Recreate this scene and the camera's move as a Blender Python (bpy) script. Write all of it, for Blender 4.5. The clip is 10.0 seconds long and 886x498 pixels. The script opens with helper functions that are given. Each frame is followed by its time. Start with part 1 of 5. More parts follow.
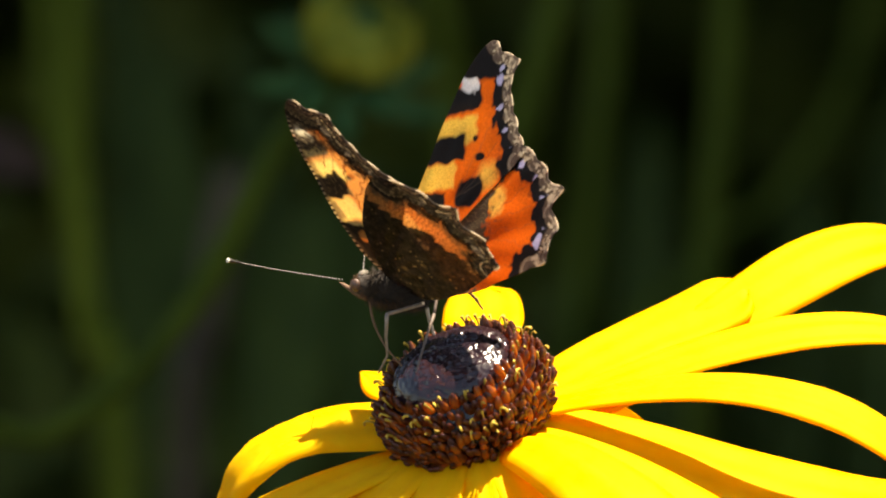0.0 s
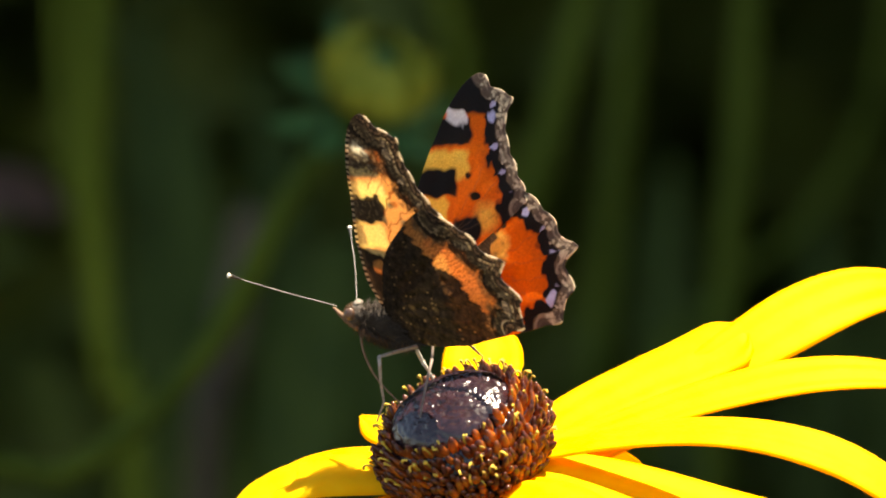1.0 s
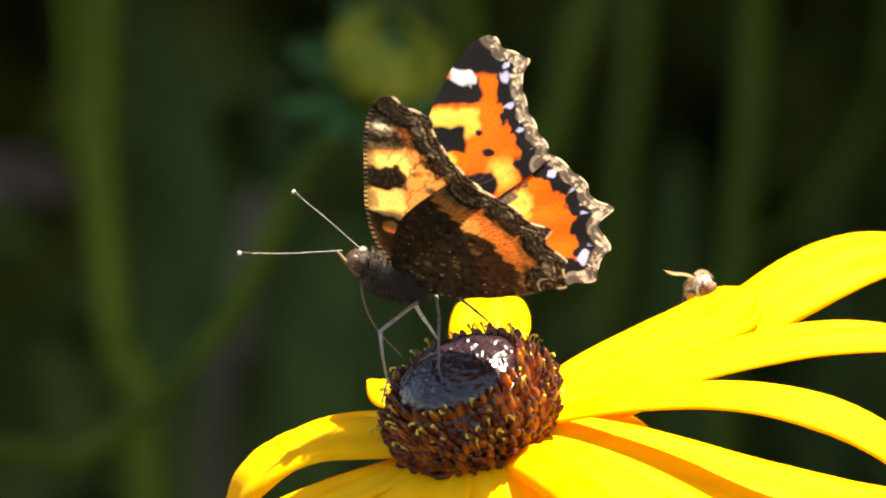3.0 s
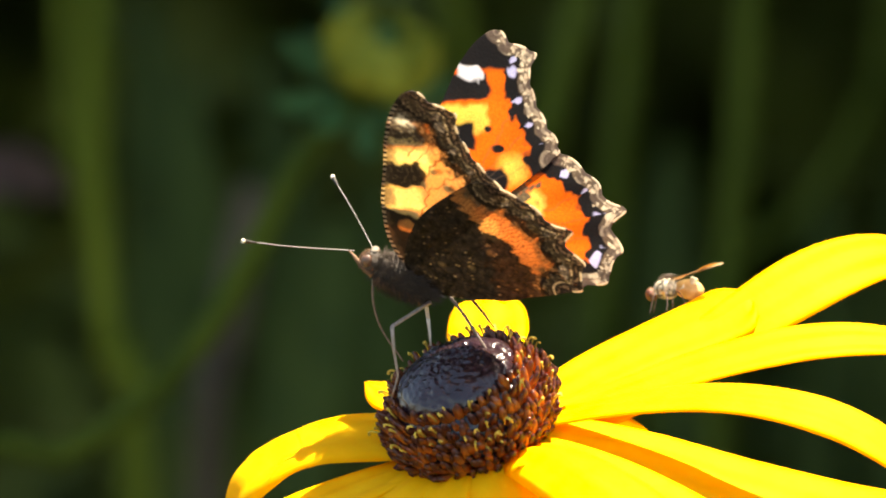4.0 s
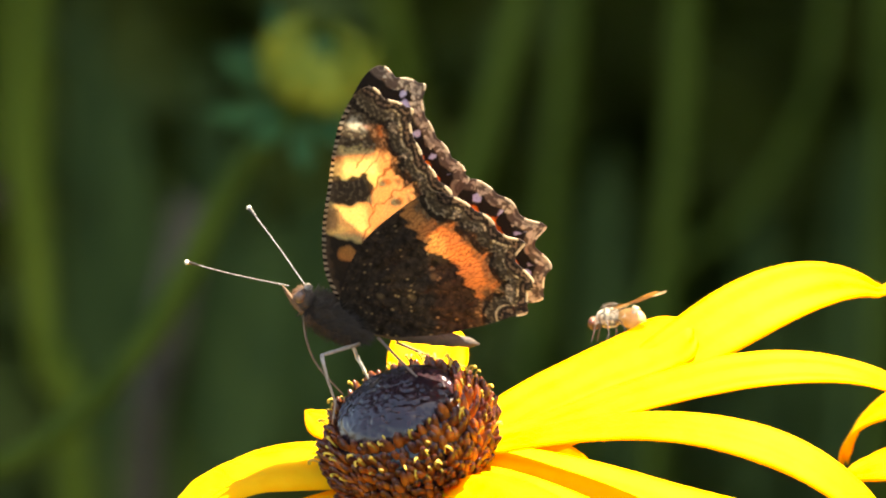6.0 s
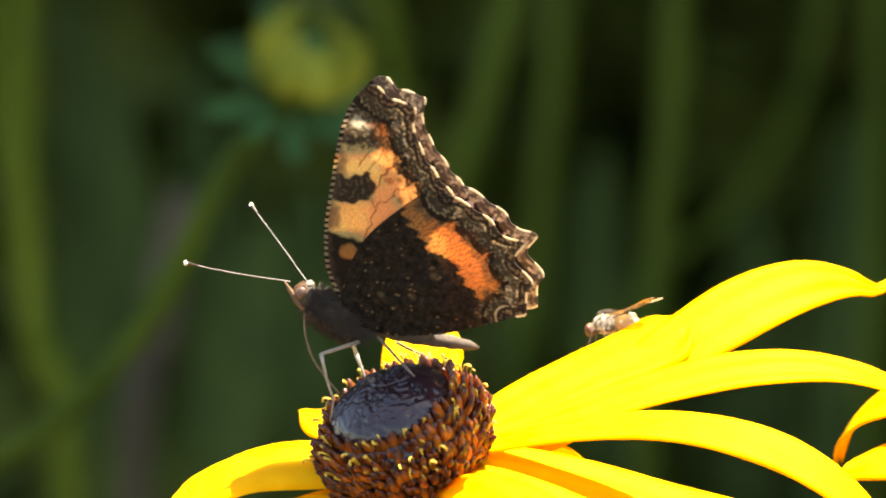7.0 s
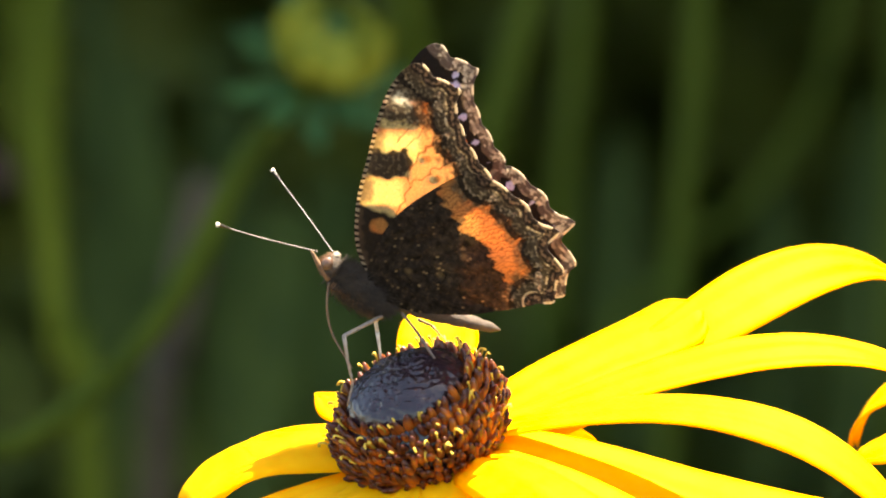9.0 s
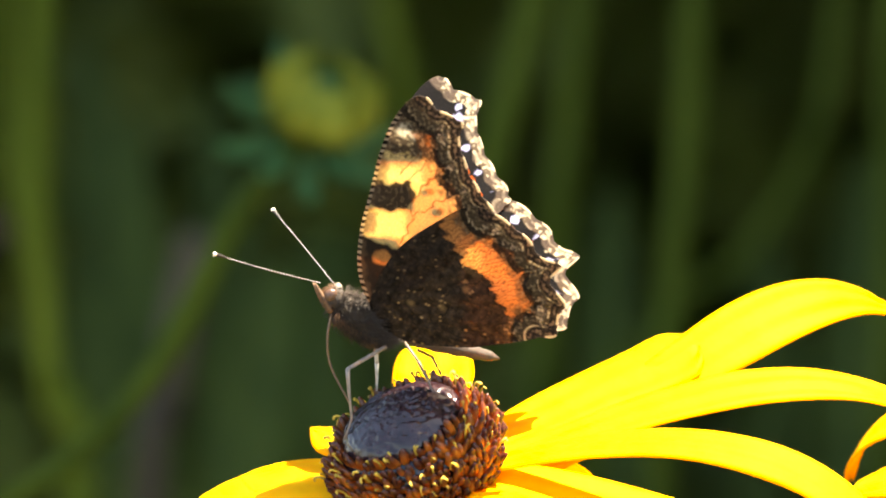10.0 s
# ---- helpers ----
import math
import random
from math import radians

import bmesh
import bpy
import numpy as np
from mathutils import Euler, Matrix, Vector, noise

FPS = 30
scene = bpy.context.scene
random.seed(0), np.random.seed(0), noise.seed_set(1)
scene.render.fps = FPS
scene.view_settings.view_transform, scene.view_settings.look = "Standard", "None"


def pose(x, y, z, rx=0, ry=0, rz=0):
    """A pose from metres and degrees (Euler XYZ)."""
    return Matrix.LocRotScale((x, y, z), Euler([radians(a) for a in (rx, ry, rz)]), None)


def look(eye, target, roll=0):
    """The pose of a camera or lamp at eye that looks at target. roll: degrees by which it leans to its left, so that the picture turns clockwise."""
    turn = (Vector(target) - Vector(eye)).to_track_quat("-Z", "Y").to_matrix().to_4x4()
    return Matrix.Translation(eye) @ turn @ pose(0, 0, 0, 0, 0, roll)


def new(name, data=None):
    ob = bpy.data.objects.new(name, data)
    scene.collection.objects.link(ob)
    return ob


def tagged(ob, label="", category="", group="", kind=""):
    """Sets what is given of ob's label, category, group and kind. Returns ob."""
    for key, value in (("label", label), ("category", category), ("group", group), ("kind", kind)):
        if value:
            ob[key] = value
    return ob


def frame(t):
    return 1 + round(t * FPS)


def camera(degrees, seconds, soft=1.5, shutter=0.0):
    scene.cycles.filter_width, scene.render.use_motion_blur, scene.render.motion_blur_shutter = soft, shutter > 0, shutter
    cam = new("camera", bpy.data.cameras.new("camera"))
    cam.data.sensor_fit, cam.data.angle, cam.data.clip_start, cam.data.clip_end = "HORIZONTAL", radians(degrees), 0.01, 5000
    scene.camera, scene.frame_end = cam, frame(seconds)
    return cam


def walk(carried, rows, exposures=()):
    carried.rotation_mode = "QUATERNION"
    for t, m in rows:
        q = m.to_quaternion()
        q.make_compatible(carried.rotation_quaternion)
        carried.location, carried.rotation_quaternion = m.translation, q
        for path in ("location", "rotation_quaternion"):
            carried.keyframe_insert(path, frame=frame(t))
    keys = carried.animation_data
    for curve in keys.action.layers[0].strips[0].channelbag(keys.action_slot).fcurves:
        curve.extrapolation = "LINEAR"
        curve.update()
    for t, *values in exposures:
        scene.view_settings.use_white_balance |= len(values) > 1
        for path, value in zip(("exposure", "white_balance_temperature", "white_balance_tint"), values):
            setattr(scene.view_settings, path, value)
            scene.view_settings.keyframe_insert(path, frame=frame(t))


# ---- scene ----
MM = 0.001
SCALE = 18.7            # view units per millimetre in the plane of focus
PITCH = 10.0            # the camera looks down by this many degrees
FOCUS = 0.80            # metres from the lens to the flower
F_POINT = Vector((0, 0, 0.75))
FWD = Vector((0, math.cos(radians(PITCH)), -math.sin(radians(PITCH))))
UP = Vector((0, math.sin(radians(PITCH)), math.cos(radians(PITCH))))
EYE = F_POINT - FWD * FOCUS
VIEW = Matrix(((1, FWD.x, UP.x), (0, FWD.y, UP.y), (0, FWD.z, UP.z)))   # columns: right, away, up


def at_view(px, py, depth=0.0):
    """A place in the world from plan units across and down the view, and millimetres behind the plane of focus."""
    grow = (FOCUS + depth * MM) / FOCUS
    return F_POINT + (Vector(((px - 784) / SCALE * MM * grow, 0, 0)) + FWD * depth * MM + UP * ((441 - py) / SCALE * MM * grow))


# seconds, drift of the flower in the view (right, down), drift of the background against the flower (right, down)
DRIFT = [
    (0.0, 118.7, -62.7, -18, 35), (0.5, 111, -56.7, -8, 35), (1.0, 117.7, 15.3, 15, 28), (1.5, 189.3, 3.7, 15, 30),
    (2.0, 159.3, -28.7, 32, 60), (2.5, 146.3, -52, 23, 68), (2.7, 137.1, -48.9, 22, 66), (3.2, 130, -50, 18, 60),
    (3.8, 127.3, -45.9, 12, 54), (4.0, 127.3, -44.3, 10, 50), (4.5, 150.3, -21.3, 4, 31), (5.0, 166.3, -4.7, 8, 30),
    (5.1, 150, -5, 8, 30), (5.2, 110, -6, 9, 29), (5.3, 60, -7, 9, 28), (5.4, -2, -1, 10, 27),
    (5.5, -32, 3.7, 10, 27), (5.7, -1.4, 2.7, 8, 24), (6.2, 22, 8, 4, 18), (6.8, 32, 9.7, 0, 12), (7.0, 9, 4.7, 0, 10),
    (7.5, 0, 0, 0, 0), (8.0, -4.3, -12.3, 12, 14), (8.5, 10.7, -28, 7, 22), (9.0, 36.7, -24.7, 12, 12),
    (9.5, 48.7, 5.7, 0, 20), (10.0, 29, 36, 4, 50)]
DEG = 6.0 / 1568


def sway(t):
    """How far the flower has swung at t, in metres."""
    for (t0, _, _, x0, y0), (t1, _, _, x1, y1) in zip(DRIFT, DRIFT[1:]):
        if t <= t1 + 1e-6:
            k = (t - t0) / (t1 - t0)
            dx, dy = x0 + (x1 - x0) * k, y0 + (y1 - y0) * k
            return Vector((-dx / SCALE * MM, 0, 0)) + UP * (dy / SCALE * MM)
    return Vector()


# ---- camera ----
cam = camera(6.0, 10.0, soft=2.0)
cam.data.dof.use_dof = True
cam.data.dof.focus_distance = FOCUS
cam.data.dof.aperture_fstop = 38
walk(cam, [(t, Matrix.Translation(EYE) @ pose(0, 0, 0, 90 - PITCH + (fy + by) * DEG, 0, (fx + bx) * DEG)) for t, fx, fy, bx, by in DRIFT],
     exposures=[(t, 2.2 + e, 7900, 10) for t, e in ((0, -0.4), (0.7, -0.3), (1.1, 0.15), (1.5, 0.6), (2, 0.35), (2.6, 0.15), (4, 0.32), (5, 0.6), (5.5, 0.8), (7.5, 0.75), (10, 0.85))])

# ---- world, sun, exposure ----
TO_SUN = (VIEW @ Vector((0.31, -0.07, 0.94))).normalized()
sun_up = math.asin(TO_SUN.z)
world = bpy.data.worlds.new("world")
scene.world = world
world.use_nodes = True
wn = world.node_tree
sky = wn.nodes.new("ShaderNodeTexSky")
sky.sky_type, sky.sun_disc, sky.sun_elevation, sky.sun_rotation = "NISHITA", False, sun_up, math.atan2(TO_SUN.x, TO_SUN.y)
wn.nodes["Background"].inputs["Strength"].default_value = 0.078
wn.links.new(sky.outputs[0], wn.nodes["Background"].inputs[0])
sun = new("sun", bpy.data.lights.new("sun", "SUN"))
sun.data.energy, sun.data.angle, sun.data.color = 5.0, radians(0.53), (1.0, 0.95, 0.86)
sun.matrix_world = look(F_POINT + TO_SUN * 5, F_POINT)


# ---- materials ----
def nodes_of(name):
    m = bpy.data.materials.new(name)
    m.use_nodes = True
    nt = m.node_tree
    return m, nt, nt.nodes["Principled BSDF"], nt.nodes["Material Output"]


def ramp(nt, src, stops):
    r = nt.nodes.new("ShaderNodeValToRGB")
    while len(r.color_ramp.elements) < len(stops):
        r.color_ramp.elements.new(0.5)
    for e, (p, c) in zip(r.color_ramp.elements, stops):
        e.position, e.color = p, (*c, 1)
    nt.links.new(src, r.inputs[0])
    return r.outputs[0]


def noise_tex(nt, scale, detail=4, stretch=None, rough=0.6):
    tc = nt.nodes.new("ShaderNodeTexCoord")
    n = nt.nodes.new("ShaderNodeTexNoise")
    n.inputs["Scale"].default_value, n.inputs["Detail"].default_value, n.inputs["Roughness"].default_value = scale, detail, rough
    src = tc.outputs["Object"]
    if stretch:
        mp = nt.nodes.new("ShaderNodeMapping")
        mp.inputs["Scale"].default_value = stretch
        nt.links.new(src, mp.inputs[0])
        src = mp.outputs[0]
    nt.links.new(src, n.inputs["Vector"])
    return n.outputs["Fac"]


def bumped(nt, bsdf, src, strength, dist):
    b = nt.nodes.new("ShaderNodeBump")
    b.inputs["Strength"].default_value, b.inputs["Distance"].default_value = strength, dist
    nt.links.new(src, b.inputs["Height"])
    nt.links.new(b.outputs[0], bsdf.inputs["Normal"])
    return b.outputs[0]


def add_translucent(nt, bsdf, out, col, share, normal=None, tint=None):
    """Lets part of the light pass through, as thin petals and wings do."""
    tr = nt.nodes.new("ShaderNodeBsdfTranslucent")
    mix = nt.nodes.new("ShaderNodeMixShader")
    mix.inputs[0].default_value = share
    if tint:
        mul = nt.nodes.new("ShaderNodeMix")
        mul.data_type, mul.blend_type = "RGBA", "MULTIPLY"
        mul.inputs[0].default_value = 1.0
        nt.links.new(col, mul.inputs[6])
        mul.inputs[7].default_value = (*tint, 1)
        col = mul.outputs[2]
    nt.links.new(col, tr.inputs[0])
    if normal:
        nt.links.new(normal, tr.inputs["Normal"])
    nt.links.new(bsdf.outputs[0], mix.inputs[1])
    nt.links.new(tr.outputs[0], mix.inputs[2])
    nt.links.new(mix.outputs[0], out.inputs[0])


def plain(name, stops, scale, rough=0.6, bump=0.3, dist=0.0002, stretch=None, through_share=0.0, spec=0.5, coat=0.0, vary=0.0, tint=None):
    m, nt, b, out = nodes_of(name)
    col = ramp(nt, noise_tex(nt, scale, 5, stretch), stops)
    if vary:
        oi = nt.nodes.new("ShaderNodeObjectInfo")
        hs = nt.nodes.new("ShaderNodeHueSaturation")
        mr = nt.nodes.new("ShaderNodeMapRange")
        mr.inputs[3].default_value, mr.inputs[4].default_value = 1 - vary, 1 + vary
        nt.links.new(oi.outputs["Random"], mr.inputs[0])
        nt.links.new(mr.outputs[0], hs.inputs["Value"])
        nt.links.new(col, hs.inputs["Color"])
        col = hs.outputs[0]
    nt.links.new(col, b.inputs["Base Color"])
    b.inputs["Roughness"].default_value = rough
    b.inputs["Specular IOR Level"].default_value = spec
    b.inputs["Coat Weight"].default_value = coat
    nrm = bumped(nt, b, noise_tex(nt, scale * 3, 3, stretch), bump, dist)
    if through_share:
        add_translucent(nt, b, out, col, through_share, nrm, tint)
    return m


def painted(name, attr, rough, share, grain, spec=0.3, sheer=0.0, fade=0.9):
    """Colour from the thing's own scale pattern, with fine grain over it."""
    m, nt, b, out = nodes_of(name)
    a = nt.nodes.new("ShaderNodeAttribute")
    a.attribute_name = attr
    g = ramp(nt, noise_tex(nt, grain, 3), [(0.3, (0.72, 0.72, 0.72)), (0.7, (1.15, 1.15, 1.15))])
    mul = nt.nodes.new("ShaderNodeMix")
    mul.data_type, mul.blend_type = "RGBA", "MULTIPLY"
    mul.inputs[0].default_value = 1.0
    nt.links.new(a.outputs["Color"], mul.inputs[6])
    nt.links.new(g, mul.inputs[7])
    nt.links.new(mul.outputs[2], b.inputs["Base Color"])
    b.inputs["Roughness"].default_value = rough
    b.inputs["Specular IOR Level"].default_value = spec
    nrm = bumped(nt, b, noise_tex(nt, grain * 0.7, 3), 0.35, 0.0001)
    if share:
        pale = nt.nodes.new("ShaderNodeGamma")      # light that passes keeps less of the pigment's colour
        pale.inputs[1].default_value = fade
        nt.links.new(mul.outputs[2], pale.inputs[0])
        add_translucent(nt, b, out, pale.outputs[0], share, nrm)
    if sheer:      # pale scales are sparse and let the light of the upper skin through
        grey = nt.nodes.new("ShaderNodeRGBToBW")
        nt.links.new(a.outputs["Color"], grey.inputs[0])
        amount = nt.nodes.new("ShaderNodeMath")
        amount.operation, amount.use_clamp = "MULTIPLY", True
        amount.inputs[1].default_value = sheer
        nt.links.new(grey.outputs[0], amount.inputs[0])
        clear = nt.nodes.new("ShaderNodeBsdfTransparent")
        clear.inputs[0].default_value = (1.0, 0.93, 0.75, 1)
        mix = nt.nodes.new("ShaderNodeMixShader")
        nt.links.new(amount.outputs[0], mix.inputs[0])
        nt.links.new(out.inputs[0].links[0].from_socket, mix.inputs[1])
        nt.links.new(clear.outputs[0], mix.inputs[2])
        nt.links.new(mix.outputs[0], out.inputs[0])
    return m


PETAL = plain("petal_yellow", [(0.3, (0.90, 0.55, 0.010)), (0.7, (0.96, 0.66, 0.018))], 300, 0.65, 0.25, 0.0002, (1, 1, 1), 0.5, 0.08, vary=0.04, tint=(1.0, 0.74, 0.3))
PALE = plain("disc_bract_brown", [(0.25, (0.05, 0.012, 0.008)), (0.55, (0.18, 0.045, 0.012)), (0.8, (0.40, 0.12, 0.022))], 1400, 0.22, 0.4, 0.0001, None, 0.35, 0.6, vary=0.3)
DOME = plain("disc_centre_purple", [(0.3, (0.009, 0.004, 0.0055)), (0.7, (0.026, 0.011, 0.014))], 900, 0.22, 0.3, 0.0001, spec=0.5)
POLLEN = plain("pollen_yellow", [(0.3, (0.30, 0.17, 0.012)), (0.7, (0.62, 0.44, 0.05))], 3000, 0.7, 0.5, 0.0001, vary=0.2)
WING = painted("wing_scales", "pattern", 0.62, 0.26, 5200, 0.08, sheer=0.35, fade=0.6)
WING_UNDER = painted("wing_scales_below", "pattern", 0.5, 0.7, 5200, 0.2, sheer=0.3, fade=1.15)
FUR = plain("body_hair", [(0.3, (0.018, 0.012, 0.008)), (0.55, (0.04, 0.026, 0.016)), (0.75, (0.10, 0.064, 0.034))], 2500, 0.75, 0.9, 0.0003, (0.35, 1, 1))
FUR_PALE = plain("abdomen_hair", [(0.3, (0.022, 0.015, 0.011)), (0.7, (0.075, 0.05, 0.033))], 2500, 0.75, 0.8, 0.0002, (0.3, 1, 1))
HAIR_GREY = plain("hair_grey", [(0.3, (0.06, 0.048, 0.034)), (0.7, (0.17, 0.145, 0.11))], 2500, 0.7, 0.3, 0.0001)
RUST_HAIR = plain("hair_rust", [(0.3, (0.05, 0.025, 0.012)), (0.7, (0.19, 0.09, 0.035))], 2500, 0.7, 0.5, 0.0001)
EYE_MAT = plain("compound_eye", [(0.3, (0.05, 0.025, 0.015)), (0.7, (0.14, 0.07, 0.04))], 4000, 0.3, 0.3, 0.0001, spec=0.6)
RINGED = painted("ringed_feeler", "pattern", 0.45, 0.0, 9000, 0.4)
LEG_MAT = plain("leg_grey_brown", [(0.3, (0.11, 0.09, 0.075)), (0.7, (0.30, 0.25, 0.21))], 2500, 0.55, 0.4, 0.0001)
LEG_PALE = plain("leg_pale", [(0.3, (0.30, 0.26, 0.21)), (0.7, (0.62, 0.56, 0.48))], 2500, 0.5, 0.4, 0.0001)
LEG_DARK = plain("leg_dark_brown", [(0.3, (0.05, 0.035, 0.025)), (0.7, (0.16, 0.11, 0.08))], 2500, 0.55, 0.4, 0.0001)
TONGUE = plain("tongue_brown", [(0.3, (0.06, 0.03, 0.012)), (0.7, (0.16, 0.085, 0.035))], 2500, 0.4, 0.2, 0.0001)
FLY_BODY = plain("fly_body", [(0.38, (0.07, 0.055, 0.035)), (0.6, (0.72, 0.64, 0.46))], 2600, 0.4, 0.6, 0.0002)
FLY_BELLY = plain("fly_belly", [(0.3, (0.50, 0.26, 0.07)), (0.7, (0.72, 0.50, 0.22))], 1500, 0.4, 0.3, 0.0001, through_share=0.25)
FLY_PALE = plain("fly_back_plate", [(0.3, (0.50, 0.40, 0.24)), (0.7, (0.80, 0.73, 0.55))], 2200, 0.3, 0.4, 0.0001, through_share=0.25)
FLY_EYE = plain("fly_eye", [(0.3, (0.07, 0.02, 0.01)), (0.7, (0.15, 0.05, 0.025))], 5000, 0.3, 0.4, 0.0001)
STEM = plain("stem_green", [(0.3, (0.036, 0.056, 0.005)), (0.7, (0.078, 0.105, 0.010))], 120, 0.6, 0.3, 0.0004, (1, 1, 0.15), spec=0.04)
STEM_BROWN = plain("stem_withered", [(0.3, (0.035, 0.028, 0.018)), (0.7, (0.075, 0.062, 0.042))], 120, 0.7, 0.3, 0.0004, (1, 1, 0.15), spec=0.12)
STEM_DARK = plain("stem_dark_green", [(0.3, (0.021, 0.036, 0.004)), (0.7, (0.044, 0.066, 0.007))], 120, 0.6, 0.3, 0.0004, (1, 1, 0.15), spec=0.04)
LEAF = plain("leaf_green", [(0.3, (0.025, 0.055, 0.010)), (0.7, (0.06, 0.10, 0.016))], 90, 0.55, 0.4, 0.0006, None, 0.3, spec=0.12)
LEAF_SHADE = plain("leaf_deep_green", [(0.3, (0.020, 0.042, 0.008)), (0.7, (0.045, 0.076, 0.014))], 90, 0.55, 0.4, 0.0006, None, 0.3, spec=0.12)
LEAF_DEAD = plain("leaf_withered", [(0.3, (0.05, 0.033, 0.028)), (0.7, (0.12, 0.085, 0.07))], 90, 0.7, 0.4, 0.0006, None, 0.2, spec=0.12)
BUD = plain("bud_yellow_green", [(0.3, (0.09, 0.125, 0.012)), (0.7, (0.28, 0.30, 0.036))], 260, 0.6, 0.5, 0.0006, None, 0.2, spec=0.12)
HEDGE = plain("hedge_leaf", [(0.3, (0.052, 0.068, 0.011)), (0.7, (0.105, 0.13, 0.022))], 12, 0.55, 0.3, 0.002, None, 0.2, spec=0.12)
SHADE_LEAF = plain("shade_leaf_olive", [(0.3, (0.045, 0.068, 0.012)), (0.7, (0.11, 0.135, 0.026))], 40, 0.55, 0.3, 0.001, None, 0.3, spec=0.12)
BUD_LEAF = plain("bud_leaf_green", [(0.3, (0.024, 0.078, 0.024)), (0.7, (0.052, 0.135, 0.044))], 90, 0.55, 0.4, 0.0006, None, 0.3, spec=0.12)
SOIL = plain("soil", [(0.3, (0.03, 0.022, 0.014)), (0.7, (0.075, 0.058, 0.036))], 25, 0.9, 0.8, 0.01)
GRASS = plain("grass", [(0.3, (0.03, 0.05, 0.012)), (0.7, (0.07, 0.10, 0.025))], 30, 0.6, 0.3, 0.002, None, 0.25, spec=0.12)


def glassy(name):
    m, nt, b, out = nodes_of(name)
    b.inputs["Base Color"].default_value = (0.42, 0.27, 0.14, 1)
    b.inputs["Roughness"].default_value = 0.25
    clear = nt.nodes.new("ShaderNodeBsdfTransparent")
    mix = nt.nodes.new("ShaderNodeMixShader")
    nt.links.new(ramp(nt, noise_tex(nt, 900, 2), [(0.35, (0.5, 0.5, 0.5)), (0.65, (0.8, 0.8, 0.8))]), mix.inputs[0])
    nt.links.new(clear.outputs[0], mix.inputs[1])
    nt.links.new(b.outputs[0], mix.inputs[2])
    nt.links.new(mix.outputs[0], out.inputs[0])
    return m


FLY_WING = glassy("fly_wing_membrane")


# ---- mesh helpers ----
def finish(ob, material, smooth=True):
    ob.data.materials.append(material)
    if smooth:
        ob.data.polygons.foreach_set("use_smooth", [True] * len(ob.data.polygons))
    return ob


def part(name, bm, material, parent=None, label="", smooth=True):
    me = bpy.data.meshes.new(name)
    bm.to_mesh(me)
    bm.free()
    ob = finish(new(name, me), material, smooth)
    ob.parent = parent
    return tagged(ob, label)


def part_np(name, verts, faces, material, parent=None, label="", smooth=True):
    me = bpy.data.meshes.new(name)
    me.from_pydata([tuple(v) for v in verts], [], faces)
    me.update()
    ob = finish(new(name, me), material, smooth)
    ob.parent = parent
    return tagged(ob, label)


def bez(points, n):
    """A smooth line through a few points."""
    p = [Vector(q) for q in points]
    p = [p[0] * 2 - p[1]] + p + [p[-1] * 2 - p[-2]]
    res, spans = [], len(p) - 3
    for i in range(n + 1):
        s = min(i / n * spans, spans - 1e-6)
        k, f = int(s), s - int(s)
        a, b, c, d = p[k:k + 4]
        res.append(0.5 * (2 * b + (c - a) * f + (2 * a - 5 * b + 4 * c - d) * f * f + (3 * b - a - 3 * c + d) * f ** 3))
    return res


def tube(bm, line, radii, sides=8):
    """A round rod along a line, closed at its ends."""
    n = len(line)
    rings, ref = [], None
    for i, q in enumerate(line):
        d = (line[min(i + 1, n - 1)] - line[max(i - 1, 0)]).normalized()
        if ref is None:
            ref = d.orthogonal().normalized()
        ref = (ref - d * ref.dot(d)).normalized()
        o = d.cross(ref)
        r = radii(i / (n - 1))
        rings.append([bm.verts.new(q + (ref * math.cos(a) + o * math.sin(a)) * r) for a in (2 * math.pi * k / sides for k in range(sides))])
    for a, b in zip(rings, rings[1:]):
        for k in range(sides):
            bm.faces.new((a[k], a[(k + 1) % sides], b[(k + 1) % sides], b[k]))
    bm.faces.new(rings[0][::-1])
    bm.faces.new(rings[-1])


def blob(bm, centre, radii, turn=None, seg=20, rough=0.0, seed=0):
    m = Matrix.Translation(centre) @ (turn.to_4x4() if turn else Matrix()) @ Matrix.Diagonal((*radii, 1))
    made = bmesh.ops.create_uvsphere(bm, u_segments=seg, v_segments=max(8, seg * 2 // 3), radius=1)["verts"]
    for v in made:
        k = 1 + rough * noise.noise(v.co * 4 + Vector((seed, 0, 0)))
        v.co = m @ (v.co * k)


def empty(name, m):
    ob = new(name)
    ob.matrix_basis = m
    ob.empty_display_size = 0.005
    return ob


def basis(x, y, z, at):
    m = Matrix((x, y, z)).transposed().to_4x4()
    m.translation = at
    return m


# ---- ground and shade ----
bm = bmesh.new()
bmesh.ops.create_grid(bm, x_segments=60, y_segments=60, size=150)
for v in bm.verts:
    near = math.hypot(v.co.x, v.co.y)
    v.co.z = noise.noise(v.co * 0.2) * min(0.4, near * 0.01)
tagged(part("ground", bm, SOIL), "dark garden soil under the flowers", "ground", kind="structure")


